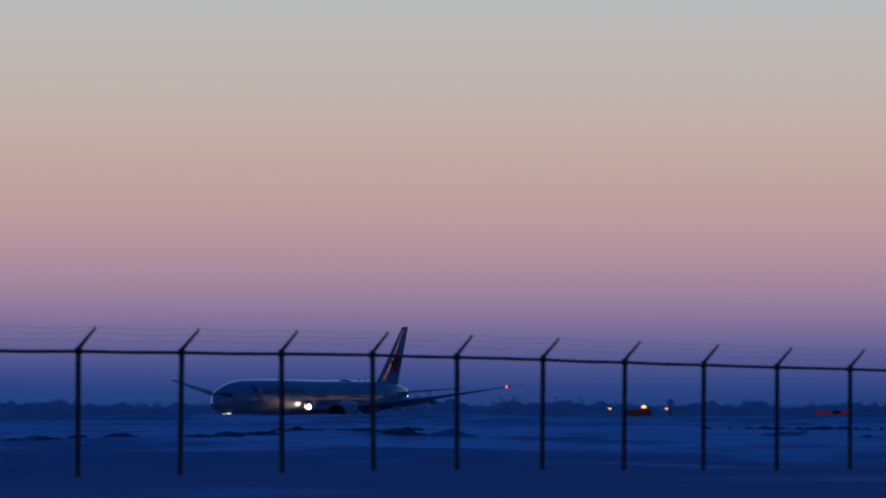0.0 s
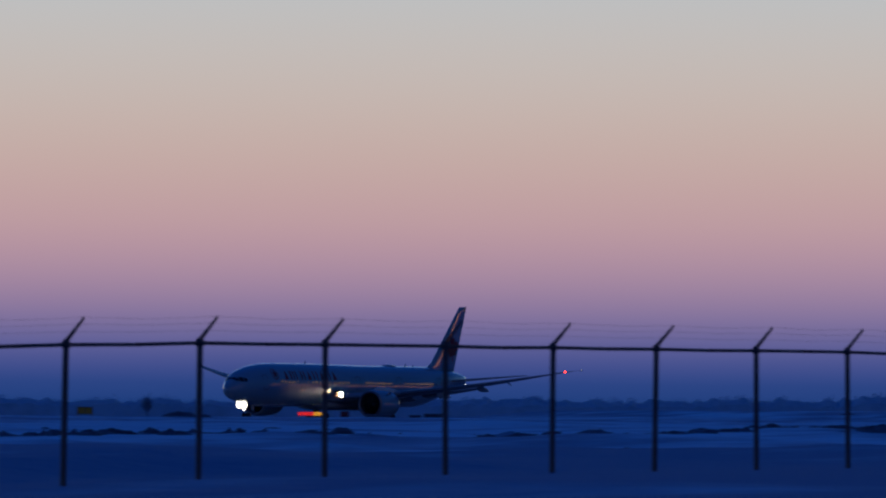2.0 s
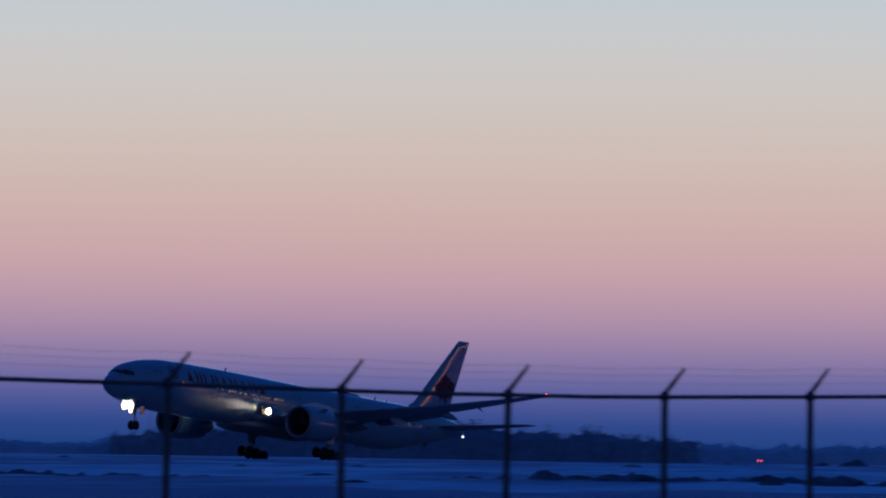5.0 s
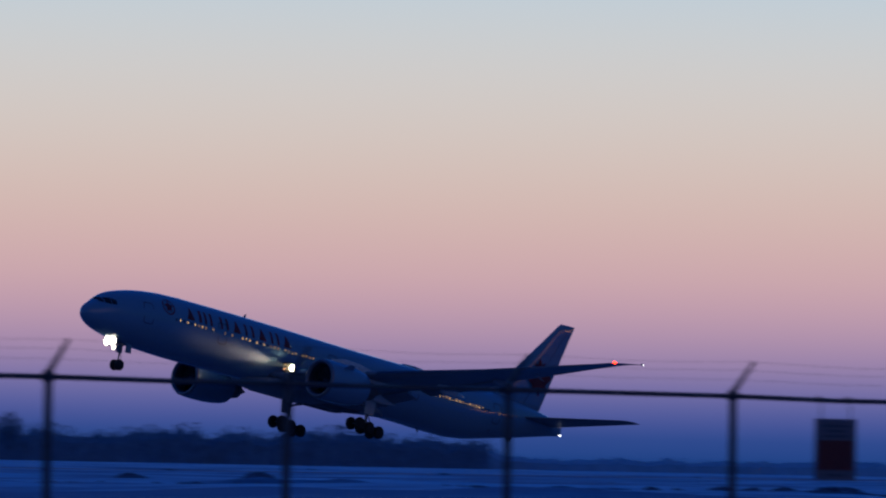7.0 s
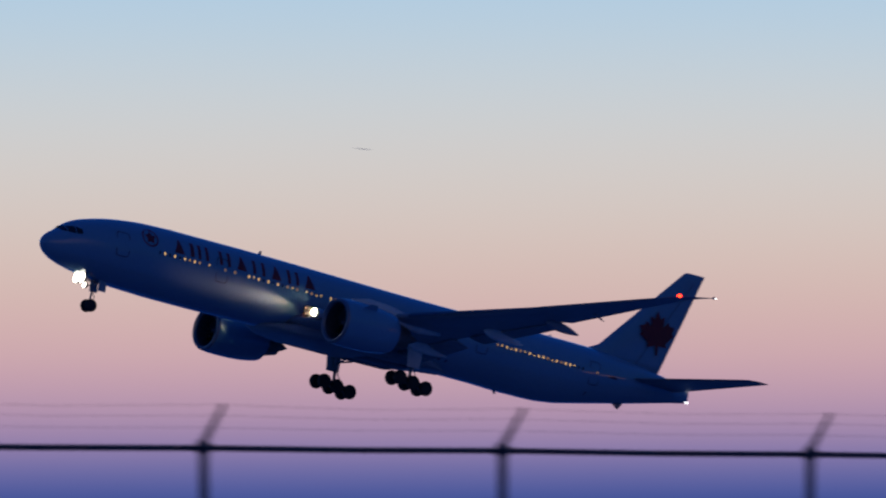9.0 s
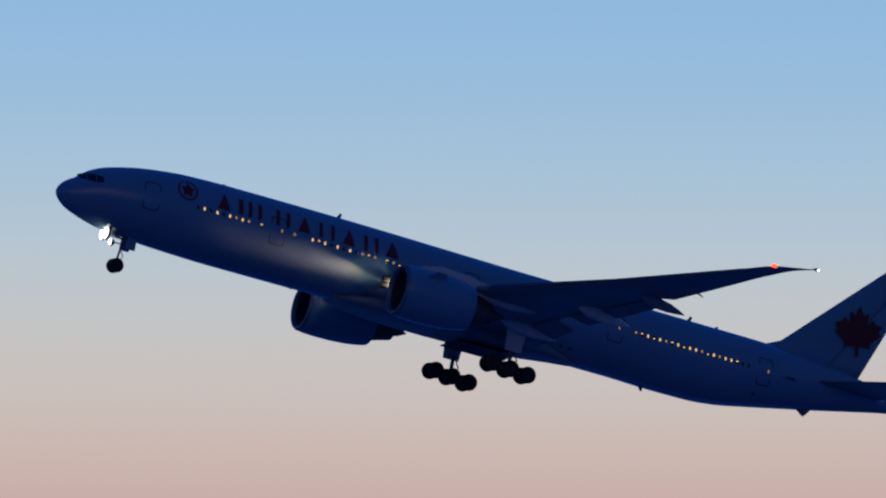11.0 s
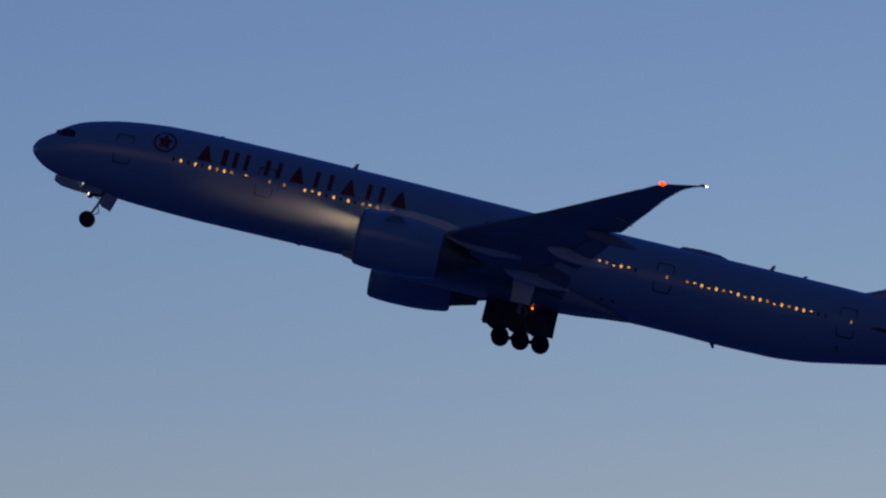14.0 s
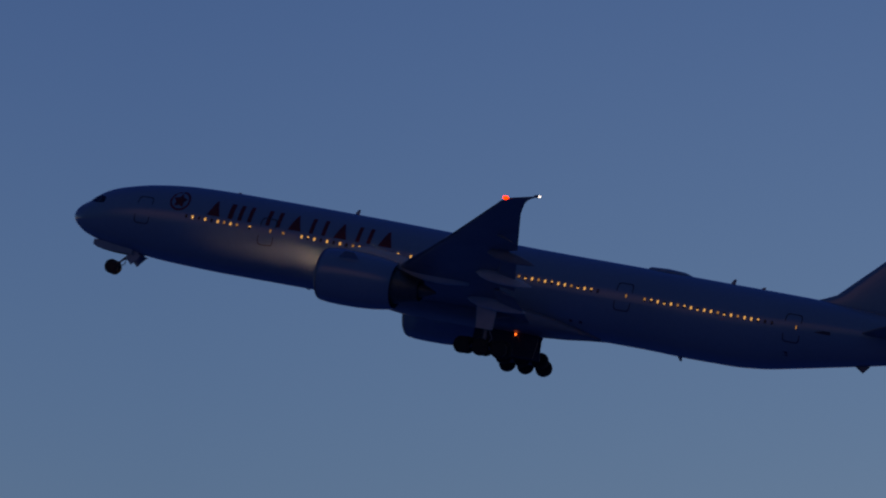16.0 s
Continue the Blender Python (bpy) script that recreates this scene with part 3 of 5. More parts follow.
def build_fence():
    post = build_fence_post()
    turn = Matrix.Rotation(FENCE_TURN, 4, "Z")
    rng = random.Random(3)
    tops = {}
    for k in range(K0, K1 + 1):
        m = Matrix.Translation(fence_point(k, rail_height(k))) @ turn @ pose(0, 0, 0, rng.uniform(-0.6, 0.6), rng.uniform(-0.7, 0.7), rng.uniform(-4, 4))
        if k == K0:
            post.matrix_basis = m
        else:
            copy_thing(post, m)
        tops[k] = m
    for k in range(K0, K1):
        a, b = fence_point(k, rail_height(k)), fence_point(k + 1, rail_height(k + 1))
        mid = (a + b) / 2 + Vector((0, 0, rng.uniform(-0.012, 0.004)))
        w = Matrix.Translation(mid)
        rail = obj("fence_rail", *merge(tube(a - mid, Vector((0, 0, 0)), 0.024), tube(Vector((0, 0, 0)), b - mid, 0.024)), GALVANISED)
        rail.matrix_basis = w
        tagged(rail, "thin dark steel top rail of the airport fence", "fence rail", group="airport fence rails")
    for i, s in enumerate((0.35, 0.68, 0.97)):
        shapes = []
        for k in range(K0, K1):
            off = Vector((0, -0.25 * s, 0.06 + 0.275 * s))
            a, b = tops[k] @ off, tops[k + 1] @ off
            sag = (a + b) / 2 - Vector((0, 0, 0.012 + 0.006 * i))
            shapes += [tube(a, sag, 0.0013, n=4), tube(sag, b, 0.0013, n=4)]
            for j in range(1, 20):
                u = j / 20
                p = a.lerp(sag, u * 2) if u < 0.5 else sag.lerp(b, u * 2 - 1)
                d = Vector((rng.uniform(-1, 1), rng.uniform(-1, 1), rng.uniform(-1, 1))).normalized() * 0.016
                shapes.append(tube(p - d, p + d, 0.0015, n=3))
        wire = obj("barbed_wire", *merge(*shapes), GALVANISED)
        tagged(wire, "taut strand of barbed wire along the fence arms", "barbed wire", group="barbed wire strands")


build_fence()


def build_fence_sign():
    """A warning panel that hangs from the top rail by two straps."""
    k = -10.51
    p = fence_point(k, 0)
    e = thing("fence_sign", "white warning sign with a red field hung on the fence", "sign", Matrix.Translation((p.x, p.y, 1.245)) @ Matrix.Rotation(FENCE_TURN, 4, "Z"))
    sharp(obj("panel", *box(-0.31, 0.31, -0.034, -0.03, -0.30, 0.30), SIGN_WHITE, e, smooth=False))
    obj("red_field", *box(-0.27, 0.27, -0.037, -0.034, -0.20, 0.09), SIGN_RED, e, "red field", smooth=False)
    for z in (0.23, 0.18, 0.13, -0.25):
        w = 0.20 if z in (0.23, 0.13) else 0.15
        obj("text_bar", *box(-w, w, -0.037, -0.034, z - 0.007, z + 0.007), SEAM, e, smooth=False)
    rail = rail_height(k) - 1.245
    for x in (-0.22, 0.22):
        obj("strap", *merge(tube((x, -0.032, 0.28), (x, -0.026, rail), 0.006, n=6), lathe([(x - 0.01, 0.032), (x + 0.01, 0.032)], (0, 0, rail), n=12)), GALVANISED, e)


build_fence_sign()


# ---------------------------------------------------------------- the airliner
ORIGIN = 37.0                                   # metres from the nose to the airliner's own origin
FUSELAGE = (  # metres from the nose, top, bottom, half width
    (0.0, -0.24, -0.34, 0.05), (0.12, 0.10, -0.62, 0.36), (0.35, 0.42, -0.88, 0.66), (0.8, 0.80, -1.24, 1.02), (1.3, 1.10, -1.50, 1.32), (1.75, 1.50, -1.66, 1.55),
    (2.4, 1.95, -1.84, 1.84), (3.2, 2.32, -2.00, 2.12), (4.2, 2.62, -2.17, 2.40), (6.0, 3.02, -2.42, 2.76), (8.0, 3.30, -2.60, 2.96), (10.0, 3.46, -2.69, 3.06), (13.0, 3.52, -2.78, 3.1),
    (18.0, 3.50, -2.81, 3.1), (25.0, 3.42, -2.84, 3.1), (32.0, 3.28, -2.88, 3.1), (40.0, 3.13, -2.94, 3.1), (48.0, 3.07, -3.00, 3.1), (52.0, 3.02, -3.12, 3.1),
    (54.8, 2.99, -3.12, 3.08), (57.2, 2.97, -2.94, 2.98), (60.0, 2.93, -2.45, 2.72), (63.0, 2.80, -1.86, 2.32), (66.0, 2.55, -1.27, 1.82), (69.0, 2.15, -0.64, 1.22), (71.2, 1.80, -0.18, 0.74),
    (72.6, 1.56, 0.08, 0.36), (73.1, 1.46, 0.20, 0.12))


def section(x):
    """Centre height, half height and half width of the fuselage."""
    xs = [s[0] for s in FUSELAGE]
    t, b, w = (float(np.interp(x, xs, [s[i] for s in FUSELAGE])) for i in (1, 2, 3))
    return (t + b) / 2, (t - b) / 2, w


def skin(x, z, side=-1, out=0.0):
    """The place on the fuselage's side (-1: left) at a height, out metres off the skin, and the outward direction."""
    c, h, w = section(x)
    s = max(-0.999, min(0.999, (z - c) / h))
    q = math.sqrt(1 - s * s)
    nrm = Vector((0, side * q / w, s / h)).normalized()
    return Vector((x - ORIGIN, side * w * q, z)) + nrm * out, nrm


def skin_patch(name, outline, mat, parent, label="", out=0.012, side=-1, rows=6):
    """A thin painted shape on the skin: rows of (z, x from, x to), from the lowest up."""
    verts, faces = [], []
    zs = np.linspace(outline[0][0], outline[-1][0], rows)
    cols = 4
    for z in zs:
        a = float(np.interp(z, [o[0] for o in outline], [o[1] for o in outline]))
        b = float(np.interp(z, [o[0] for o in outline], [o[2] for o in outline]))
        for i in range(cols):
            verts.append(skin(a + (b - a) * i / (cols - 1), z, side, out)[0])
    for r in range(rows - 1):
        for i in range(cols - 1):
            faces.append((r * cols + i, r * cols + i + 1, (r + 1) * cols + i + 1, (r + 1) * cols + i))
    return obj(name, verts, faces, mat, parent, label)


def line_height(x):
    return 0.95 - 0.0102 * x                     # the row of cabin windows


airliner = thing("airliner", "long twin-engine airliner in pale blue with red emblems, taking off", "airplane")


def smooth_stations(n=110):
    """Finer stations by a smooth curve through the given ones."""
    xs = np.array([s[0] for s in FUSELAGE])
    u = np.concatenate([np.linspace(0, 1, 26) ** 2 * 8, np.linspace(8.4, 54, 46), np.linspace(54.5, 73.1, 38)])
    out = []
    for i in (1, 2, 3):
        ys = np.array([s[i] for s in FUSELAGE])
        d = np.diff(ys) / np.diff(xs)
        m = np.concatenate([[d[0] * 1.5], np.where(d[:-1] * d[1:] > 0, 2 * d[:-1] * d[1:] / (d[:-1] + d[1:] + 1e-12), 0), [d[-1]]])
        k = np.clip(np.searchsorted(xs, u, side="right") - 1, 0, len(xs) - 2)
        h = xs[k + 1] - xs[k]
        t = (u - xs[k]) / h
        out.append((2 * t ** 3 - 3 * t ** 2 + 1) * ys[k] + (t ** 3 - 2 * t ** 2 + t) * h * m[k] + (3 * t ** 2 - 2 * t ** 3) * ys[k + 1] + (t ** 3 - t ** 2) * h * m[k + 1])
    return zip(u, *out)


def build_fuselage():
    rings = []
    for x, t, b, w in smooth_stations():
        c, h = (t + b) / 2, (t - b) / 2
        rings.append([(x - ORIGIN, w * math.cos(2 * math.pi * j / 56), c + h * math.sin(2 * math.pi * j / 56)) for j in range(56)])
    return obj("fuselage", *loft(rings), PAINT, airliner)


fuselage = build_fuselage()


def build_fuselage_details():
    # belly fairing between the wings; wing grey holds the shade under the belly
    rings = []
    for x, w, z0, z1 in ((23.5, 1.2, -2.83, -2.5), (25.5, 2.7, -3.15, -2.2), (28, 3.35, -3.40, -1.6), (33, 3.55, -3.44, -1.3), (38, 3.35, -3.42, -1.5), (41.0, 2.75, -3.22, -1.9), (43, 1.9, -3.02, -2.4), (44.6, 0.8, -2.95, -2.8)):
        ring = []
        for j in range(36):
            c, s = math.cos(2 * math.pi * j / 36), math.sin(2 * math.pi * j / 36)
            ring.append((x - ORIGIN, w * math.copysign(abs(c) ** 0.6, c), (z0 + z1) / 2 + (z1 - z0) / 2 * math.copysign(abs(s) ** 0.6, s)))
        rings.append(ring)
    obj("belly_fairing", *loft(rings), WING_GREY, airliner, "grey belly fairing")
    # cockpit panes, three a side
    for side in (-1, 1):
        for (xa, xb, za, zb, zc, zd) in ((1.42, 1.80, 0.98, 1.36, 0.92, 1.50), (1.86, 2.42, 0.90, 1.46, 0.86, 1.52), (2.48, 2.98, 0.86, 1.50, 0.92, 1.36)):
            verts, faces = [], []
            for i in range(4):
                for j in range(4):
                    f, g = i / 3, j / 3
                    lo, hi = za + (zc - za) * f, zb + (zd - zb) * f
                    verts.append(skin(xa + (xb - xa) * f, lo + (hi - lo) * g, side, 0.02)[0])
            faces = [(i * 4 + j, i * 4 + j + 1, i * 4 + j + 5, i * 4 + j + 4) for i in range(3) for j in range(3)]
            obj("cockpit_window", verts, faces, GLASS, fuselage, "black cockpit glass")
    # cabin windows: a pane behind a rim, raised to dim it at a slant. L lit, m dim, h blind half down, D dark, - none
    def pane(wide, tall, low, high):
        ring = [(wide * math.copysign(abs(math.cos(a)) ** 0.7, math.cos(a)), tall * math.copysign(abs(math.sin(a)) ** 0.7, math.sin(a))) for a in (2 * math.pi * i / 12 for i in range(12))]
        verts = [(x * 1.5, 0.0, z * 1.4) for x, z in ring] + [(x * 1.22, 0.075, z * 1.2) for x, z in ring] + [(x, 0.012, z) for x, z in ring]
        faces = [(12 * k + i, 12 * k + (i + 1) % 12, 12 * k + 12 + (i + 1) % 12, 12 * k + 12 + i) for k in range(2) for i in range(12)]
        o = len(verts)
        verts += [(x, 0.014, max(low * tall, min(high * tall, z))) for x, z in ring]
        faces.append(tuple(range(o, o + 12)))
        faces.append(tuple(range(24, 36)))
        return verts, faces

    kinds = {"L": (CABIN, pane(0.085, 0.125, -1, 1), "small warm-lit cabin window"), "m": (CABIN_DIM, pane(0.085, 0.125, -0.9, 0.6), "dimly lit cabin window"),
             "h": (CABIN, pane(0.085, 0.125, -1, -0.05), "lit cabin window with the blind half down"), "t": (CABIN, pane(0.085, 0.125, 0.1, 1), "lit cabin window, dark below"),
             "D": (GLASS, pane(0.085, 0.125, -1, 1), "dark cabin window"), "n": (CABIN_DIM, pane(0.06, 0.13, -1, 1), "narrow lit window in a cabin door")}
    rows = ((10.42, "DLDLDLmLm-h"), (17.50, "n-m"), (20.10, "LhLDLDLDmhm-hmth-Lhmh"), (35.9, "mLhLmtLmLhLLmtLhD"), (46.72, "n"), (48.2, "mhLtLmhLtLLmtLmLLhDD"), (60.2, "n"))
    first = {}
    for side in (-1, 1):
        for start, pattern in rows:
            for i, key in enumerate(pattern):
                if key == "-":
                    continue
                x = start + 0.533 * i
                p, nrm = skin(x, line_height(x), side, 0.004)
                right = Vector((0, 0, 1)).cross(nrm).normalized()
                m = Matrix.Translation(p) @ Matrix((right, nrm, right.cross(nrm))).transposed().to_4x4()
                mat, shape, label = kinds[key]
                if key not in first:
                    first[key] = obj("cabin_window", *shape, PAINT, fuselage, label, smooth=False)
                    first[key].data.materials.append(mat)
                    first[key].data.materials.append(GLASS)
                    first[key].data.polygons[24].material_index = 1
                    first[key].data.polygons[25].material_index = 2
                    first[key].matrix_basis = m
                else:
                    clone(first[key], fuselage, m)
    # doors: a seam round each
    for side in (-1, 1):
        for x in (6.7, 17.2, 33.8, 46.5, 59.9):
            zc = line_height(x)
            verts, faces = [], []
            path = []
            for i in range(24):
                a = 2 * math.pi * (i + 0.5) / 24
                path.append((0.66 * math.copysign(abs(math.cos(a)) ** 0.3, math.cos(a)), 1.08 * math.copysign(abs(math.sin(a)) ** 0.3, math.sin(a))))
            for dx, dz in path:
                for s in (1.0, 0.885):
                    verts.append(skin(x + dx * s, zc - 0.10 + dz * (s if s == 1 else 0.93), side, 0.03)[0])
            for i in range(24):
                j = (i + 1) % 24
                faces.append((2 * i, 2 * j, 2 * j + 1, 2 * i + 1))
            obj("cabin_door_seam", verts, faces, SEAM, fuselage)
        # small ports low on the side, and the registration as a plain bar behind the last door
        for x in (42.5, 43.3):
            skin_patch("drain_port", [(-2.08, x - 0.12, x + 0.12), (-1.90, x - 0.12, x + 0.12)], SEAM, fuselage, "small dark port", side=side, rows=2)
        zc = line_height(59.5)
        skin_patch("outflow_port", [(zc - 2.15, 59.3, 59.7), (zc - 1.85, 59.3, 59.7)], SEAM, fuselage, "small dark port", side=side, rows=2)
        zc = line_height(62.2)
        skin_patch("marking_bar", [(zc - 0.12, 61.6, 62.8), (zc + 0.12, 61.6, 62.8)], SEAM, fuselage, "plain dark bar", side=side, rows=2)
    # red blocks where the name stands, and a ring emblem
    blocks = ((11.75, 13.35, 1), (13.75, 14.15, 0), (14.5, 15.8, 0), (16.85, 18.2, 0), (18.55, 20.15, 1), (20.5, 22.0, 0), (22.35, 23.95, 1), (24.35, 25.75, 0), (26.05, 27.7, 1))
    for side in (-1, 1):
        for a, b, slant in blocks:
            trim = 0.16 if slant else 0.0 if b - a < 0.6 else 0.08
            a, b = a + trim, b - trim
            z0, z1 = line_height(a) + 0.37, line_height(a) + 1.6
            if slant:
                rows = [(z0, a + 0.10, b - 0.10), (z1, a + 0.58, b - 0.58)]
            else:
                rows = [(z0, a, b), (z1, a, b)]
            if slant or b - a < 0.6:
                pieces = [rows]
            else:
                pieces = [[(z0, a, a + 0.32), (z1, a, a + 0.32)], [(z0, b - 0.32, b), (z1, b - 0.32, b)]]
            for piece in pieces:
                skin_patch("red_block", piece, RED, fuselage, "dark red painted block", side=side)
        ring_v, ring_f = [], []
        for i in range(28):
            a = 2 * math.pi * i / 28
            for r in (0.84, 0.68):
                ring_v.append(skin(9.5 + r * math.cos(a), 1.95 + r * 0.95 * math.sin(a), side, 0.012)[0])
        for i in range(28):
            j = (i + 1) % 28
            ring_f.append((2 * i, 2 * j, 2 * j + 1, 2 * i + 1))
        obj("emblem_ring", ring_v, ring_f, RED, fuselage, "dark red ring emblem")
        star_v = [skin(9.5, 1.95, side, 0.05)[0]]
        for i in range(10):
            a = math.pi / 2 + 2 * math.pi * i / 10
            r = 0.60 if i % 2 == 0 else 0.33
            star_v.append(skin(9.5 + r * math.cos(a), 1.95 + r * math.sin(a), side, 0.04)[0])
        obj("emblem_star", star_v, [(0, 1 + i, 1 + (i + 1) % 10) for i in range(10)], RED, fuselage, smooth=False)
    # blade antennas, satellite hump, tail skid, drains
    for x, h, low in ((22.8, 0.42, 0), (12.9, 0.12, 0), (53.6, 0.42, 0), (56.0, 0.2, 0), (50.6, 0.36, 1), (20.0, 0.1, 1)):
        c, hh, _ = section(x)
        z = c - hh + 0.03 if low else c + hh - 0.03
        s = -1 if low else 1
        v = [(x - ORIGIN, -0.03, z), (x - ORIGIN + 0.38, -0.03, z), (x - ORIGIN + 0.38, 0.03, z), (x - ORIGIN, 0.03, z),
             (x - ORIGIN + 0.26, -0.015, z + s * h), (x - ORIGIN + 0.44, -0.015, z + s * h), (x - ORIGIN + 0.44, 0.015, z + s * h), (x - ORIGIN + 0.26, 0.015, z + s * h)]
        obj("blade_antenna", v, [(0, 1, 2, 3), (4, 5, 6, 7), (0, 1, 5, 4), (1, 2, 6, 5), (2, 3, 7, 6), (3, 0, 4, 7)], PAINT, airliner, smooth=False)
    c, hh, _ = section(65.0)
    z = c - hh
    obj("tail_skid", *loft([[(x - ORIGIN, -w, z + 0.12), (x - ORIGIN, w, z + 0.12), (x - ORIGIN + k, w * 0.6, z - d), (x - ORIGIN + k, -w * 0.6, z - d)] for x, w, d, k in ((64.2, 0.06, -0.08, 0.0), (64.8, 0.12, 0.42, 0.2), (65.05, 0.12, 0.5, 0.1), (65.6, 0.05, -0.02, 0.0))]), STEEL, airliner, smooth=False)
    rings = []
    for x, w, h in ((46.9, 0.15, 0.0), (47.3, 0.6, 0.22), (48.6, 0.7, 0.3), (50.0, 0.6, 0.24), (50.8, 0.1, 0.0)):
        c, hh, _ = section(x)
        rings.append([(x - ORIGIN, w * math.cos(a), c + hh - 0.06 + (h + 0.02) * max(-0.2, math.sin(a))) for a in (2 * math.pi * j / 14 for j in range(14))])
    obj("antenna_hump", *loft(rings), PAINT, airliner)
    # tail light and exhaust
    obj("tail_light", *lathe([(-0.06, 0.05), (0.0, 0.10), (0.06, 0.06)], (73.12 - ORIGIN, 0, 0.24), n=12), TIP_LAMP, airliner)
    obj("exhaust_port", *lathe([(-0.25, 0.18), (0.06, 0.20)], (72.9 - ORIGIN, 0, 1.15), n=16), NOZZLE, airliner)


build_fuselage_details()


# wings -----------------------------------------------------------
def airfoil(n=14, thick=0.12):
    """Upper then lower contour of a cambered section, chord 1, from the trailing edge round the nose."""
    xs = [0.5 * (1 - math.cos(math.pi * i / n)) for i in range(n + 1)]

    def half(x):
        return 5 * thick * (0.2969 * math.sqrt(x) - 0.126 * x - 0.3516 * x * x + 0.2843 * x ** 3 - 0.1036 * x ** 4)

    up = [(x, half(x) + 0.015 * math.sin(math.pi * x)) for x in reversed(xs)]
    low = [(x, -half(x) * 0.85 + 0.015 * math.sin(math.pi * x)) for x in xs[1:-1]]
    return up + low


def lead(y):
    return 26.2 + (y - 3.1) * 0.7045 if y < 30.2 else 45.29 + (y - 30.2) * 1.0 + max(0.0, y - 30.9) * 0.95


def trail(y):
    return float(np.interp(y, (0, 3.1, 9.8, 20, 29.4, 31.2, 32.3), (39.6, 39.8, 40.4, 43.6, 46.65, 47.7, 48.85)))


def wing_z(y):
    s = y - 3.1
    return -1.75 + 0.128 * s + 0.00205 * s * s


WING_PIVOT = Vector((33.0 - ORIGIN, 3.1, -1.75))


def wing_point(y, chord_at, up=0.0):
    """On the wing's plane: the share of the chord from its leading edge."""
    a, b = lead(y), trail(y)
    twist = radians(float(np.interp(y, (3, 32), (3.0, -1.5))))
    c = (b - a) * chord_at
    return Vector((a + c - ORIGIN, y, wing_z(y) - c * math.sin(twist) + up))


def build_wing(side):
    """side -1: left. Its origin is the root, about which it bends up as it takes the load."""
    pivot = Vector((WING_PIVOT.x, side * WING_PIVOT.y, WING_PIVOT.z))

    def place(p):
        return Vector((p.x, side * p.y, p.z)) - pivot

    rings = []
    for y in (1.6, 3.1, 5, 7, 9.8, 13, 16, 19, 19.6, 21, 25, 28, 30.2, 30.9, 31.5, 32.0, 32.3):
        thick = float(np.interp(y, (3, 10, 30, 32.3), (0.135, 0.112, 0.095, 0.07)))
        cut = 1.0 if (y > 19.5 or y < 3) else 0.86        # the flaps make up the rest
        ring = []
        for cx, cz in airfoil(14, thick):
            p = wing_point(y, cx * cut)
            p.z += cz * (trail(y) - lead(y))
            ring.append(place(p))
        rings.append(ring)
    wing = obj("wing", *loft(rings), WING_GREY, airliner, "grey swept wing with raked tip", at=pivot)
    # flaps, lowered for take-off, with a slot ahead of them
    for y0, y1, drop in ((3.7, 9.3, 13), (10.9, 18.9, 12)):
        rings = []
        for i in range(5):
            y = y0 + (y1 - y0) * i / 4
            chord = (trail(y) - lead(y)) * 0.195
            hinge = wing_point(y, 0.81, -0.10)
            ring = []
            for cx, cz in airfoil(8, 0.14):
                u, v = cx * chord, cz * chord
                a = radians(drop)
                ring.append(place(Vector((hinge.x + u * math.cos(a) + v * math.sin(a), y, hinge.z - u * math.sin(a) + v * math.cos(a)))))
            rings.append(ring)
        obj("flap", *loft(rings), WING_GREY, wing, "lowered trailing edge flap")
    # leading edge slat, bright metal
    rings = []
    for y in (4.2, 8.2):
        rings.append([place(wing_point(y, f, u)) for f, u in ((-0.015, -0.12), (0.02, 0.30), (0.06, 0.42), (0.04, 0.34), (0.0, -0.02))])
    obj("slat", *loft(rings), STEEL, wing, "bare metal slat")
    rings = []
    for y in (11.2, 20, 28.8):
        g = (trail(y) - lead(y)) / 9
        rings.append([place(wing_point(y, f, u * g)) for f, u in ((-0.02, -0.14), (0.02, 0.30), (0.09, 0.44), (0.05, 0.34), (0.0, -0.02))])
    obj("slat", *loft(rings), STEEL, wing, "bare metal slat")
    # flap track fairings: tapered canoes under the wing
    for y, length, fat in ((6.3, 4.9, 0.52), (13.6, 4.6, 0.50), (19.0, 3.9, 0.42), (23.0, 1.5, 0.10)):
        a = wing_point(y, 0.60, -0.12 - fat * 0.4)
        rings = []
        for f, r, drop in ((0, 0.02, 0), (0.08, 0.5, 0.02), (0.22, 0.92, 0.10), (0.42, 1.0, 0.28), (0.65, 0.82, 0.55), (0.88, 0.38, 0.86), (1.0, 0.03, 1.05)):
            rings.append([place(Vector((a.x + f * length, y + 0.62 * fat * r * math.copysign(abs(math.cos(t)) ** 0.45, math.cos(t)), a.z - drop * 0.42 + fat * r * math.copysign(abs(math.sin(t)) ** 0.8, math.sin(t))))) for t in (2 * math.pi * j / 18 for j in range(18))])
        obj("flap_fairing", *loft(rings), FAIRING if y < 15 else WING_GREY, wing, "pale canoe-shaped flap track fairing" if y < 15 else "")
    # lights at the tip
    p = place(Vector((45.88 - ORIGIN, 30.9, wing_z(30.9) + 0.02)))
    lens = lathe([(-0.22, 0.04), (-0.15, 0.10), (0.0, 0.14), (0.15, 0.10), (0.22, 0.04)], tuple(p), n=12)
    obj("position_light", *lens, PORT_LAMP if side < 0 else SEAM, wing, "red position light" if side < 0 else "")
    p = place(Vector((48.85 - ORIGIN, 32.2, wing_z(32.2) + 0.02)))
    obj("tip_light", *lathe([(-0.05, 0.02), (-0.02, 0.055), (0.05, 0.055), (0.09, 0.02)], tuple(p), n=10), TIP_LAMP, wing, "white wing tip light")
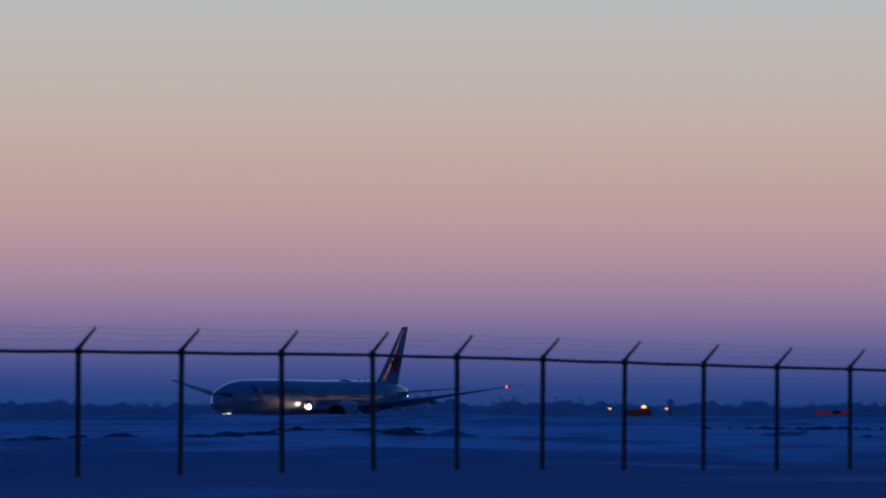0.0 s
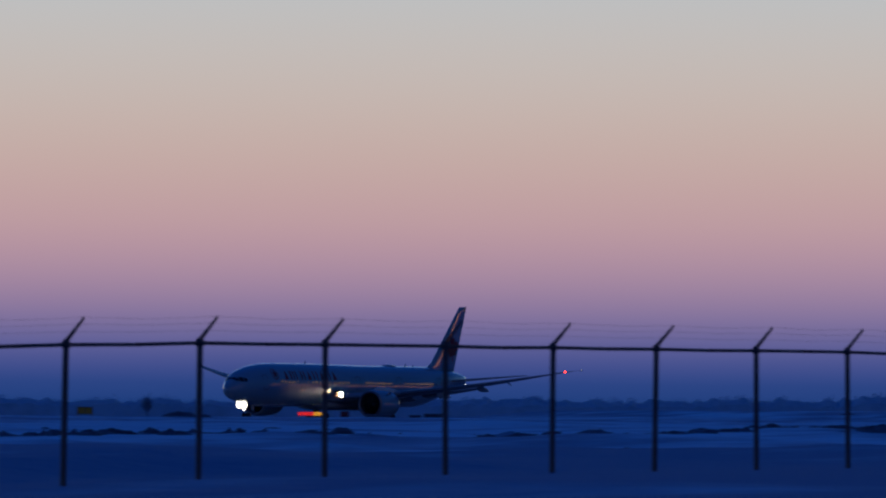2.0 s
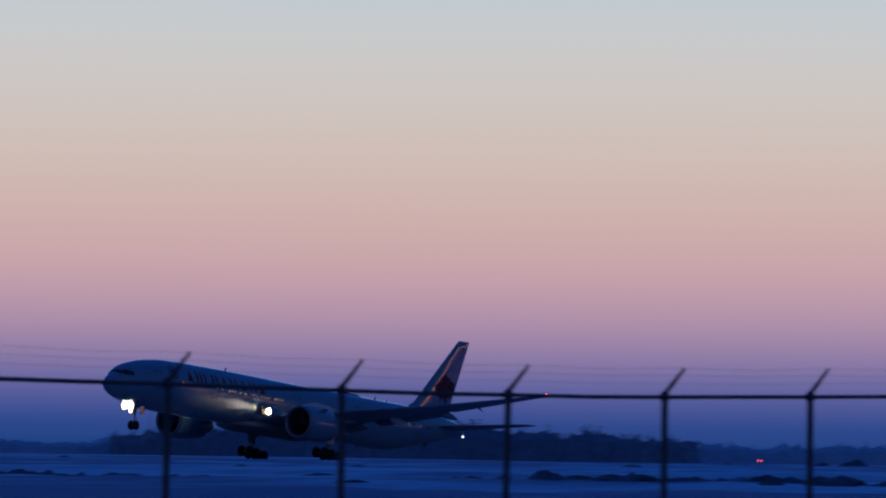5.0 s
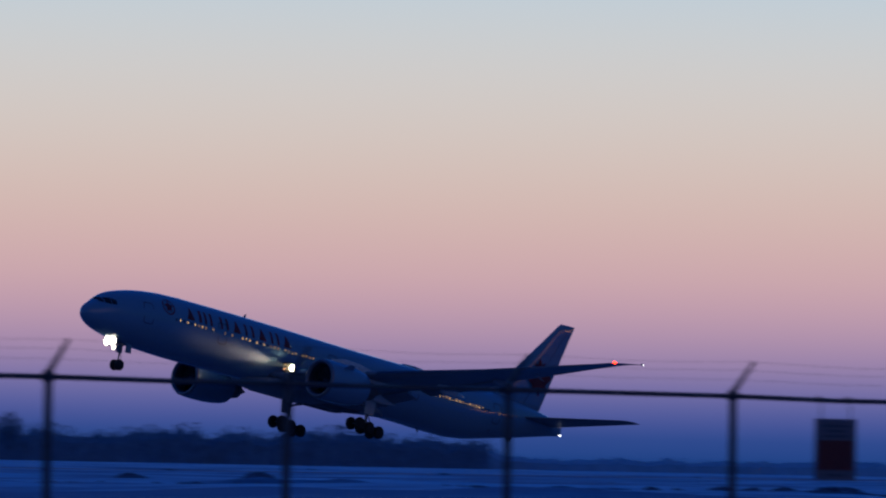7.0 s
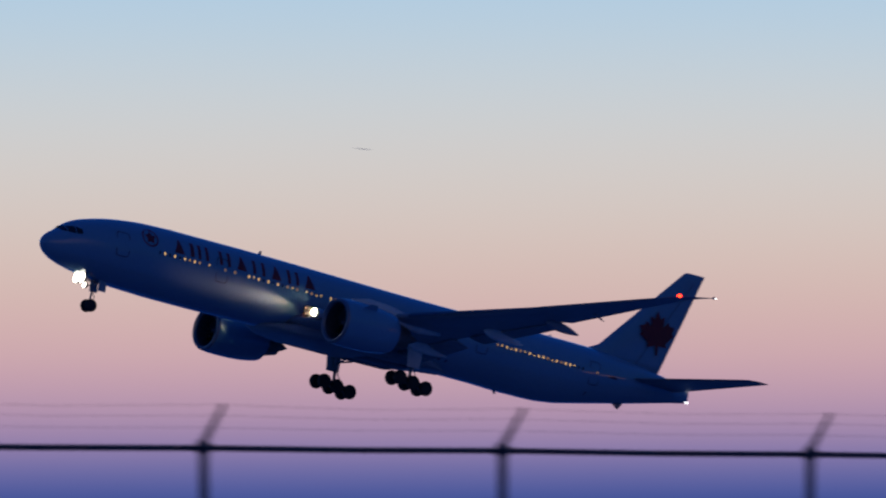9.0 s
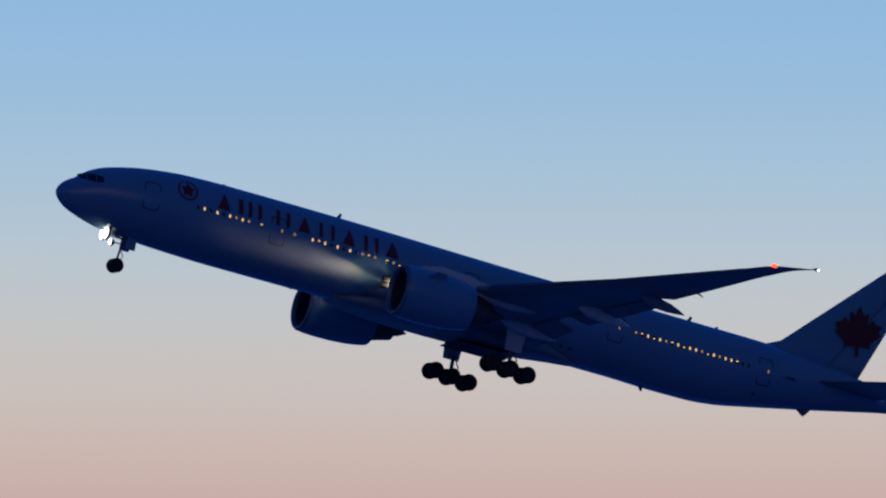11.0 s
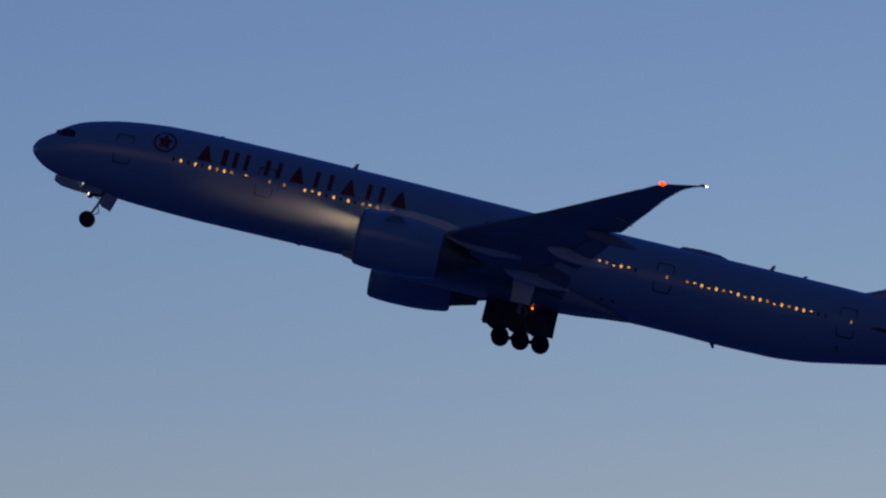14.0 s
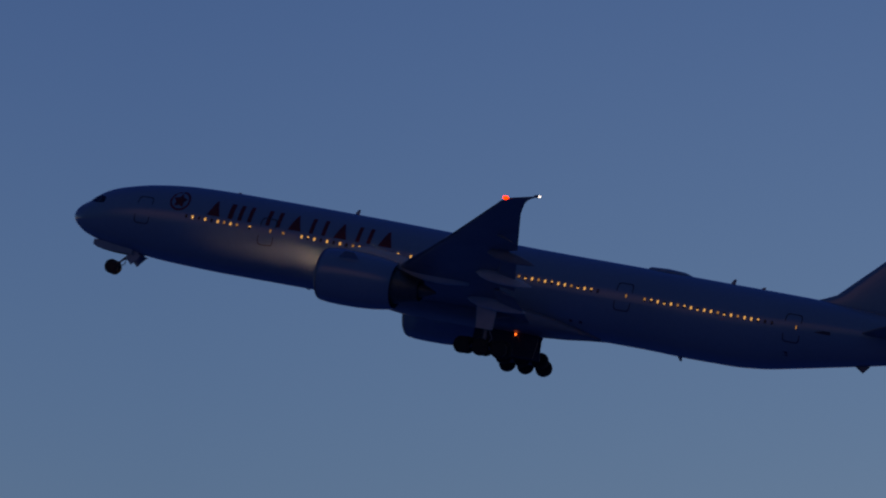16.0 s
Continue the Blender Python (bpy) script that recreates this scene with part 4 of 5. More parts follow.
    # shroud added and sized so the light stays hidden in the early views
    obj("tip_light_shroud", *lathe([(-0.45, 0.02), (-0.30, 0.08), (-0.13, 0.135), (-0.11, 0.125), (-0.16, 0.02)], tuple(p), n=12), WING_GREY, wing, "grey fairing ahead of the tip light")
    return wing


left_wing = build_wing(-1)
right_wing = build_wing(1)


def build_root_lights():
    """Landing lights let into the wing roots, facing ahead."""
    for side in (-1, 1):
        for x, y, z in ((27.0, 3.84, -1.04),):
            c = (x - ORIGIN, side * y, z)
            obj("light_housing", *lathe([(1.0, 0.46), (0.1, 0.49), (0.0, 0.44), (-0.02, 0.40), (0.04, 0.375), (0.10, 0.36)], c, n=20, caps=False), PAINT, airliner)
            # lens drawn a little oversize, to hold some of the glare
            obj("landing_light", *lathe([(0.03, 0.37), (0.0, 0.2), (-0.01, 0.01)], c, n=20), LANDING, airliner, "glaring white landing light")
            # emitters added deep in tubes beside it stand in for its narrow beam along the fuselage
            for up, deep, mat in ((-0.22, 0.62, BEAM), (0.30, 1.45, FAR_BEAM)):
                d = (26.35 - ORIGIN, side * 3.42, z + up)
                obj("beam_tube", *lathe([(deep + 0.12, 0.005), (deep + 0.12, 0.25), (0.0, 0.23), (-0.03, 0.215), (0.0, 0.20), (deep + 0.08, 0.20)], d, n=24, caps=False), RUBBER, airliner, "black lamp tube in the wing root")
                obj("beam_emitter", *lathe([(deep, 0.17), (deep - 0.01, 0.08), (deep - 0.01, 0.005)], d, n=20), mat, airliner, "landing light deep in its tube")


build_root_lights()


# engines ---------------------------------------------------------
def build_engine(side):
    y, z = side * 9.75, -2.33
    at = Vector(((25.05 if side < 0 else 25.25) - ORIGIN, y, z))
    outer = [(0.10, 1.66), (0.02, 1.74), (0.0, 1.82), (0.06, 1.92), (0.25, 2.00), (0.8, 2.07), (1.8, 2.11), (3.2, 2.10), (4.4, 2.02), (5.2, 1.91), (5.8, 1.80), (6.0, 1.73), (5.96, 1.67), (5.2, 1.65)]
    nacelle = sharp(obj("engine", *lathe(outer, n=48, caps=False), PAINT, airliner, "large fan engine in a pale blue nacelle", at=at), 50)
    lip = [(0.30, 1.60), (0.08, 1.655), (0.0, 1.735), (-0.03, 1.82), (0.03, 1.91), (0.22, 2.005)]
    obj("intake_lip", *lathe(lip, n=48, caps=False), STEEL, nacelle, "bare metal intake lip")
    obj("intake_duct", *lathe([(0.28, 1.60), (0.9, 1.56), (1.5, 1.62), (1.6, 1.62)], n=40, caps=False), FAN, nacelle)
    shapes = []
    for i in range(22):
        a = 2 * math.pi * i / 22
        v = []
        for r, turn, w in ((0.45, 0.10, 0.25), (1.0, 0.16, 0.30), (1.58, 0.26, 0.34)):
            for s in (-1, 1):
                b = a + turn + s * 0.10
                v.append((1.45 + s * w * 0.5, r * math.cos(b), r * math.sin(b)))
        shapes.append((v, [(0, 1, 3, 2), (2, 3, 5, 4)]))
    obj("fan", *merge(*shapes, lathe([(1.75, 1.6), (1.76, 0.1)], n=32)), FAN, nacelle, "dark wide-bladed fan")
    obj("spinner", *lathe([(0.75, 0.02), (0.9, 0.16), (1.2, 0.34), (1.5, 0.46), (1.6, 0.46)], n=24), FAN, nacelle)
    obj("core_nozzle", *lathe([(4.8, 1.50), (6.0, 1.36), (7.0, 1.08), (7.9, 0.86), (7.95, 0.80), (7.0, 0.85)], n=36, caps=False), NOZZLE, nacelle, "scorched core nozzle")
    obj("exhaust_cone", *lathe([(6.7, 0.66), (7.8, 0.58), (8.6, 0.34), (9.2, 0.04)], n=28), NOZZLE, nacelle, "scorched exhaust cone")
    rings = []
    for x, z0, z1, w in ((1.6, 2.05, 2.25, 0.08), (3.2, 1.7, 2.55, 0.30), (5.5, 1.2, 2.42, 0.36), (7.4, 0.85, 2.05, 0.36), (9.6, 0.75, 1.6, 0.30), (11.6, 0.95, 1.35, 0.08)):
        rings.append([(x, -w, z0), (x, -w * 1.2, (z0 + z1) / 2), (x, -w, z1), (x, w, z1), (x, w * 1.2, (z0 + z1) / 2), (x, w, z0)])
    obj("pylon", *loft(rings), FAIRING, nacelle, "pale engine pylon")
    for s in (1, -1):
        v = [(1.6, s * 1.75, 1.30), (3.2, s * 1.72, 1.35), (2.9, s * 2.15, 1.78), (2.2, s * 2.15, 1.78)]
        v = v + [(a, b + 0.04, c) for a, b, c in v]
        obj("nacelle_strake", v, [(0, 1, 2, 3), (4, 5, 6, 7), (0, 1, 5, 4), (1, 2, 6, 5), (2, 3, 7, 6), (3, 0, 4, 7)], PAINT, nacelle, smooth=False)
    return nacelle


build_engine(-1)
build_engine(1)


# tail ------------------------------------------------------------
def build_tail():
    def blade(stations, mat, name, label, chord0=0.0, chord1=1.0, parent=airliner):
        """stations: leading point, trailing point, thickness, sideways direction."""
        rings = []
        for a, b, th, nrm in stations:
            a, b, nrm = Vector(a), Vector(b), Vector(nrm)
            ring = []
            for cx, cz in airfoil(10, 0.1):
                x = chord0 + (chord1 - chord0) * cx
                ring.append(a.lerp(b, x) + nrm * (cz / 0.1) * th * (1 if chord1 - chord0 == 1 else 0.75))
            rings.append(ring)
        return obj(name, *loft(rings), mat, parent, label)

    def fin_line(z):
        le = float(np.interp(z, (2.0, 2.9, 3.4, 11.98), (59.0, 60.6, 61.9, 70.85)))
        te = 69.2 + (z - 1.95) * 0.397
        return le, te

    st = []
    for z in (2.0, 2.9, 3.15, 3.5, 5, 8, 11.2, 11.85, 12.03):
        le, te = fin_line(z)
        th = float(np.interp(z, (2, 3.5, 12.03), (0.84, 0.80, 0.30)))
        if z > 12:
            le, te, th = le + 0.15, te - 0.02, 0.10
        st.append(((le - ORIGIN, 0, z), (te - ORIGIN, 0, z + (0.04 if z > 11 else 0)), th, (0, 1, 0)))
    fin = blade(st, PAINT, "vertical_fin", "tall pale blue tail fin with a red leaf emblem")
    # rudder seam
    for side in (-1, 1):
        v = []
        for z in (2.4, 11.2):
            le, te = fin_line(z)
            x = le + (te - le) * 0.68
            off = float(np.interp(z, (2, 12), (0.34, 0.12))) * 0.92
            for dx in (-0.03, 0.03):
                v.append((x + dx - ORIGIN, side * off, z))
        obj("rudder_seam", v, [(0, 1, 3, 2)], SEAM, fin)
    # the emblem: one plain leaf shape
    leaf = ((0, 1.0), (0.17, 0.62), (0.38, 0.76), (0.34, 0.30), (0.60, 0.52), (0.68, 0.36), (0.98, 0.30), (0.84, 0.06), (0.96, -0.06), (0.50, -0.42), (0.56, -0.60), (0.08, -0.54), (0.06, -0.95))
    pts = [(x, y) for x, y in leaf] + [(-x, y) for x, y in reversed(leaf[1:])]
    for side in (-1, 1):
        v = []
        for x, y in [(0, 0)] + pts:
            a = radians(8)
            px, pz = x * 2.2 * math.cos(a) - y * 2.1 * math.sin(a), x * 2.2 * math.sin(a) + y * 2.1 * math.cos(a)
            X, Z = 68.4 + px, 5.75 + pz
            le, te = fin_line(Z)
            c = max(0.03, min(0.99, (X - le) / (te - le)))
            th = float(np.interp(Z, (2, 3.5, 12.03), (0.84, 0.80, 0.30)))
            h = 5 * (0.2969 * math.sqrt(c) - 0.126 * c - 0.3516 * c * c + 0.2843 * c ** 3 - 0.1036 * c ** 4)
            v.append((X - ORIGIN, side * (h * th + 0.06 + 0.015 / 0.1 * th * math.sin(math.pi * c) * (1 if side > 0 else -0.4)), Z))
        obj("leaf_emblem", v, [(0, 1 + i, 1 + (i + 1) % len(pts)) for i in range(len(pts))], RED, fin, "large dark red leaf emblem", smooth=False)
    for side in (-1, 1):
        st = []
        for y in (0.6, 1.8, 5, 9.6, 10.4, 10.76):
            le = 63.6 + y * 0.735 + (0.5 if y > 10.5 else 0)
            te = 70.6 + y * 0.29
            z = 0.62 + y * 0.105
            st.append(((le - ORIGIN, side * y, z), (te - ORIGIN, side * y, z), float(np.interp(y, (0, 10.3, 10.76), (0.42, 0.16, 0.06))), (0, 0, 1)))
        blade(st, WING_GREY, "tailplane", "grey swept tailplane")


build_tail()


# landing gear ----------------------------------------------------
def wheel(name, parent, at, r, w):
    """A tyre with rounded shoulders and a rim; the axle runs across."""
    tyre = obj(name, *lathe([(-w / 2, r * 0.5), (-w / 2, r * 0.82), (-w * 0.38, r * 0.95), (-w * 0.2, r), (w * 0.2, r), (w * 0.38, r * 0.95), (w / 2, r * 0.82), (w / 2, r * 0.5)], axis="y", n=28), RUBBER, parent, at=at)
    obj("rim", *lathe([(-w * 0.46, r * 0.12), (-w * 0.46, r * 0.5), (-w * 0.2, r * 0.45), (w * 0.2, r * 0.45), (w * 0.46, r * 0.5), (w * 0.46, r * 0.12)], axis="y", n=20), GEAR, tyre)
    return tyre


NOSE_PIVOT = Vector((6.3 - ORIGIN, 0, -1.6))


def build_nose_gear():
    """Its origin is the hinge, about which it swings forward."""
    g = thing("nose_gear", "", "")
    for k in ("label", "category"):
        if k in g:
            del g[k]
    g.parent, g.location = airliner, NOSE_PIVOT
    obj("strut", *merge(tube((0, 0, 0), (-0.22, 0, -1.7), 0.13), tube((-0.22, 0, -1.6), (-0.38, 0, -3.08), 0.085), tube((-0.38, -0.52, -3.1), (-0.38, 0.52, -3.1), 0.07)), GEAR, g)
    obj("drag_brace", *merge(tube((-0.16, 0.1, -1.15), (0.9, 0.3, -0.6), 0.05), tube((-0.16, -0.1, -1.15), (0.9, -0.3, -0.6), 0.05)), GEAR, g)
    obj("torque_link", *merge(tube((-0.22, 0, -1.8), (0.12, 0, -2.3), 0.035), tube((0.12, 0, -2.3), (-0.34, 0, -2.85), 0.035)), GEAR, g)
    wheels = [(wheel("nose_wheel", g, (-0.38, y, -3.1), 0.56, 0.40), y) for y in (-0.34, 0.34)]
    obj("lamp_bracket", *merge(box(-1.50, -1.36, -0.7, 0.7, -0.92, -0.80), *[tube((-1.4, q, -0.86), (-0.12, q * 0.3, -1.0), 0.05) for q in (-0.4, 0.4)], tube((-0.85, 0, -1.38), (-0.15, 0, -1.38), 0.05)), GEAR, g)
    # lenses drawn oversize: the lamps' glare is put into their shape
    for x, y, z, r in ((-1.58, -0.43, -0.90, 0.47), (-1.58, 0.43, -0.90, 0.47), (-0.95, 0.0, -1.42, 0.27)):
        obj("lamp_housing", *lathe([(-0.02, r * 0.98), (-0.22, r * 1.0), (-0.23, r * 1.06), (-0.05, r * 1.1), (0.10, r * 0.6), (0.12, 0.02)], (x, y, z), n=20), GEAR, g)
        obj("nose_light", *lathe([(-0.19, r * 1.0), (-0.27, r * 0.7), (-0.32, 0.03)], (x, y, z), n=20), NOSE_LAMP, g, "glaring white taxi light")
    obj("gear_door_panel", *box(-0.1, 0.7, 0.62, 0.66, -1.75, -0.75), PAINT, g, smooth=False)
    obj("gear_door_panel", *box(-0.1, 0.7, -0.66, -0.62, -1.75, -0.75), PAINT, g, smooth=False)
    return g, wheels


nose_gear, nose_wheels = build_nose_gear()


def build_nose_doors():
    doors = []
    for side in (-1, 1):
        x0, x1 = 2.1, 5.7
        hinge = Vector((3.6 - ORIGIN, side * 0.62, -1.90))
        rings = []
        inner = []
        for x, z, w in ((x0, -1.60, 0.40), (2.6, -1.72, 0.60), (3.6, -1.95, 0.66), (x1, -2.24, 0.66)):
            rings.append([(x - 3.6, 0, z + 1.98), (x - 3.6, -side * w, z + 1.98 - 0.08), (x - 3.6, -side * w, z + 1.98 - 0.12), (x - 3.6, 0, z + 1.98 - 0.04)])
            inner.append([(x - 3.6, -side * 0.01, z + 1.986), (x - 3.6, -side * w, z + 1.98 - 0.074), (x - 3.6, -side * w, z + 1.98 - 0.079), (x - 3.6, -side * 0.01, z + 1.981)])
        d = obj("nose_gear_door", *loft(rings), PAINT, airliner, at=hinge, smooth=False)
        # black liner added to keep the taxi lights from brightening the door
        obj("spill_liner", *loft(inner), RUBBER, d, "dark inner face of the door", smooth=False)
        doors.append((d, side, hinge))
    return doors


nose_doors = build_nose_doors()


def build_main_gear(side):
    """Its origin is the hinge below the wing, about which it folds inward."""
    g = new("main_gear")
    g.empty_display_size = 0.5
    g.parent, g.location = airliner, Vector((37.1 - ORIGIN, side * 5.6, -1.9))
    obj("strut", *merge(tube((0, 0, 0.2), (0, 0, -2.0), 0.24), tube((0, 0, -2.0), (0.02, 0, -3.45), 0.15), tube((0, 0, -1.3), (1.6, -side * 0.2, -0.9), 0.08), tube((0, 0, -1.5), (0.1, -side * 2.2, -0.6), 0.09)), GEAR, g)
    obj("torque_link", *merge(tube((0.2, 0, -2.0), (0.6, 0, -2.7), 0.05), tube((0.6, 0, -2.7), (0.15, 0, -3.4), 0.05)), GEAR, g)
    tilt = radians(8.5)
    bogie = obj("bogie_beam", *merge(tube((-1.5, 0, 1.5 * math.sin(tilt)), (1.5, 0, -1.5 * math.sin(tilt)), 0.14), *[tube((1.47 * i, -0.8, -1.47 * i * math.sin(tilt)), (1.47 * i, 0.8, -1.47 * i * math.sin(tilt)), 0.08) for i in (-1, 0, 1)]), GEAR, g, at=(0.0, 0, -3.48))
    for i in (-1, 0, 1):
        for y in (-0.62, 0.62):
            wheel("bogie_wheel", bogie, (1.47 * i, y, -1.47 * i * math.sin(tilt)), 0.66, 0.50)
    v, f = box(-0.95, 0.85, side * 0.34, side * 0.40, -2.1, 0.25)
    v = [(x * (0.75 if z < -1 else 1), y, z) for x, y, z in v]
    obj("strut_door", v, f, FAIRING, g, "pale strut door, reflected glow in its colour", smooth=False)
    return g, bogie


main_gears = {side: build_main_gear(side) for side in (-1, 1)}


def build_main_doors():
    doors = []
    for side in (-1, 1):
        hinge = Vector((37.0 - ORIGIN, side * 0.35, -3.40))
        rings = []
        for x in (-2.6, 2.6):
            rings.append([(x, 0, 0), (x, side * 1.1, 0.0), (x, side * 1.9, 0.10), (x, side * 1.9, 0.03), (x, side * 1.1, -0.06), (x, 0, -0.06)])
        doors.append((obj("main_gear_door", *loft(rings), SEAM, airliner, at=hinge, smooth=False), side, hinge))
    obj("well_light", *lathe([(-0.08, 0.03), (0, 0.075), (0.08, 0.03)], (0.75, -0.20, 0.08), n=12), BELLY_LAMP, doors[0][0], "orange wheel well light")
    return doors


main_doors = build_main_doors()


# ---------------------------------------------------------------- far airfield
def build_woods(name, label, mat, dark, near, far, seed):
    """Bare trees along the far edge of the airfield: a dark wood in two stretches, and a belt further off with haze
    painted into its colour.
    """
    tops = ((-76, 6.5), (-70, 6.3), (-66, 6.8), (-62, 5.6), (-59, 5.2), (-57.2, 5.6), (-56.6, 8.0), (-55, 9.4), (-53.4, 8.6), (-52.6, 6.4), (-52.4, 4.4), (-49.5, 4.4), (-48.1, 4.6), (-47.95, 7.6), (-47.4, 9.2), (-46, 9.4), (-44.6, 9.0), (-43.6, 7.8), (-42.8, 5.4), (-40, 5), (-36, 4.6), (-30, 5), (-20, 5.5))
    rng = random.Random(seed)
    verts, faces = [], []

    def height(az):
        inside = -57.1 < az < -52.5 or -48.0 < az < -42.5
        if inside != dark:
            return 4.2 if not dark else 0.0
        uneven = 0.96 + 0.07 * math.sin(az * 9.1 + 2 * math.sin(az * 3.7)) + 0.07 * math.sin(az * 27.0 + 3 * math.sin(az * 11.3))
        return uneven * float(np.interp(az, [q for q, _ in tops], [q for _, q in tops]))

    def twig(c, r):
        """A spray of fine branches."""
        d = [Vector((rng.gauss(0, 1), rng.gauss(0, 1), rng.gauss(0, 1))) for _ in range(3)]
        o = len(verts)
        verts.extend(tuple(c + v.normalized() * r) for v in d)
        faces.append((o, o + 1, o + 2))

    def tree(x, y, h):
        z = ground_height(x, y)
        base = Vector((x, y, z))
        v, f = tube(base - Vector((0, 0, 0.3)), base + Vector((rng.uniform(-.3, .3), 0, h * 0.8)), h * 0.022, h * 0.006, n=5)
        o = len(verts)
        verts.extend(v)
        faces.extend(tuple(i + o for i in q) for q in f)
        w = h * rng.uniform(0.24, 0.40)
        for _ in range(110):
            a, q, u = rng.uniform(0, 6.28), math.sqrt(rng.random()), rng.random()
            zz = h * (0.10 + 0.86 * u)
            rad = w * q * math.sin(math.pi * min(1, 0.15 + 0.85 * u)) ** 0.6
            twig(base + Vector((rad * math.cos(a), rad * math.sin(a), zz)), h * rng.uniform(0.018, 0.05))

    az = -76.0
    while az < -22:
        top = height(az)
        if top:
            tree(*polar(az, rng.uniform(near, far)), top * rng.uniform(0.82, 1.0))
        az += rng.uniform(0.012, 0.033)
    # undergrowth and far trunks close the belt below
    azs = np.arange(-76, -22, 0.02)
    for r0, share in ((near + 120, 0.82), (near + 200, 0.90)):
        wave = 0.0
        before = None
        for a in azs:
            top = height(a)
            if not top:
                before = None
                continue
            wave = 0.8 * wave + rng.uniform(-0.045, 0.045)
            top *= share * (0.93 + wave)
            x, y = polar(a, r0)
            x2, y2 = polar(a, r0 + 14)
            z = ground_height(x, y)
            o = len(verts)
            verts.extend([(x, y, z - 1), (x, y, z + top * 0.8), (x2, y2, z + top), (x2, y2, z - 1)])
            if before is not None:
                for j in range(3):
                    faces.append((before + j, o + j, o + 1 + j, before + 1 + j))
            before = o
    w = obj(name, verts, faces, mat, smooth=False)
    tagged(w, label, "trees", kind="stuff")


build_woods("far_woods", "low belt of bare trees beyond the airfield, haze in their colour", HAZED, False, 1500, 1750, 11)
build_woods("dark_woods", "dark bare winter woods at the edge of the airfield", WOODS, True, 1400, 1600, 12)


def build_field_tree(x, y, h, seed, label, name="field_tree"):
    """A single bare tree or bush with a broad rounded crown of fine twigs."""
    rng = random.Random(seed)
    z = ground_height(x, y)
    e = thing(name, label, "tree" if name == "field_tree" else "bush", Matrix.Translation((x, y, z)))
    obj("trunk", *tube((0, 0, -0.3), (0.1, 0, h * 0.6), h * 0.035, h * 0.012, n=8), WOODS, e)
    limbs, verts, faces = [], [], []
    for i in range(14):
        a, u = 2.4 * i, 0.22 + 0.03 * i
        limbs.append(tube((0, 0, h * u), (h * 0.24 * math.cos(a), h * 0.24 * math.sin(a), h * (u + 0.26)), h * 0.012, h * 0.003, n=5))
    obj("limbs", *merge(*limbs), WOODS, e)
    while len(faces) < 2200:
        a, u, q = rng.uniform(0, 6.28), rng.uniform(-1, 1), rng.random() ** 0.4
        lump = 1 + 0.28 * noise.noise(Vector((2.2 * math.cos(a), 2.2 * math.sin(a), 2.5 * u)))
        c = Vector((h * 0.30 * lump * q * math.sqrt(1 - u * u) * math.cos(a), h * 0.30 * lump * q * math.sqrt(1 - u * u) * math.sin(a), h * (0.60 + 0.38 * lump * q * u)))
        o = len(verts)
        for _ in range(3):
            verts.append(tuple(c + Vector((rng.gauss(0, 1), rng.gauss(0, 1), rng.gauss(0, 1))).normalized() * h * rng.uniform(0.015, 0.035)))
        faces.append((o, o + 1, o + 2))
    obj("crown", verts, faces, WOODS, e, smooth=False)


build_field_tree(*polar(-44.25, 1380), 9.8, 1, "lone dark bare tree standing above the far woods")
build_field_tree(*polar(-59.65, 905), 2.4, 2, "small dark bush on the snowy airfield", "bush")


def build_airfield_sign(az, r, panels, label, unit=0.9, tall=0.46):
    """A low guidance sign: panels in a box frame on short legs, facing the camera."""
    x, y = polar(az, r)
    z = ground_height(x, y)
    e = thing("airfield_sign", label, "sign", Matrix.Translation((x, y, z)) @ Matrix.Rotation(radians(az), 4, "Z"), group="airfield guidance signs")
    w = unit * len(panels)
    sharp(obj("sign_case", *box(-w / 2 - 0.05, w / 2 + 0.05, 0.0, 0.25, 0.30, 0.40 + tall), SEAM, e, smooth=False))
    for i, mat in enumerate(panels):
        x0 = -w / 2 + i * unit
        obj("sign_panel", *box(x0 + 0.03, x0 + unit - 0.03, -0.02, 0.0, 0.35, 0.35 + tall), mat, e, smooth=False)
        if mat in (LIT_RED, LIT_YELLOW, DIM_RED):
            for j in (0.3, 0.6):
                obj("text_bar", *box(x0 + unit * j - 0.06, x0 + unit * j + 0.09, -0.03, -0.02, 0.45, 0.25 + tall), SEAM, e, smooth=False)
    for x0 in (-w / 2 + 0.1, w / 2 - 0.1):
        obj("leg", *tube((x0, 0.12, -0.2), (x0, 0.12, 0.32), 0.05), GEAR, e)


build_airfield_sign(-60.918, 850, (LIT_RED, LIT_RED, LIT_YELLOW), "low lit airfield sign, two red panels and one yellow", tall=0.36)
build_airfield_sign(-68.68, 903, (DIM_RED, DIM_RED, SIGN_RED, DIM_RED), "low airfield sign with dim red panels", unit=1.05, tall=0.34)
build_airfield_sign(-59.168, 800, (SIGN_YELLOW, SIGN_YELLOW), "unlit yellow airfield sign in the snow", unit=0.8, tall=0.7)
build_airfield_sign(-61.19, 1000, (SIGN_RED,), "small dark red airfield sign seen across the snow", unit=1.1, tall=0.7)


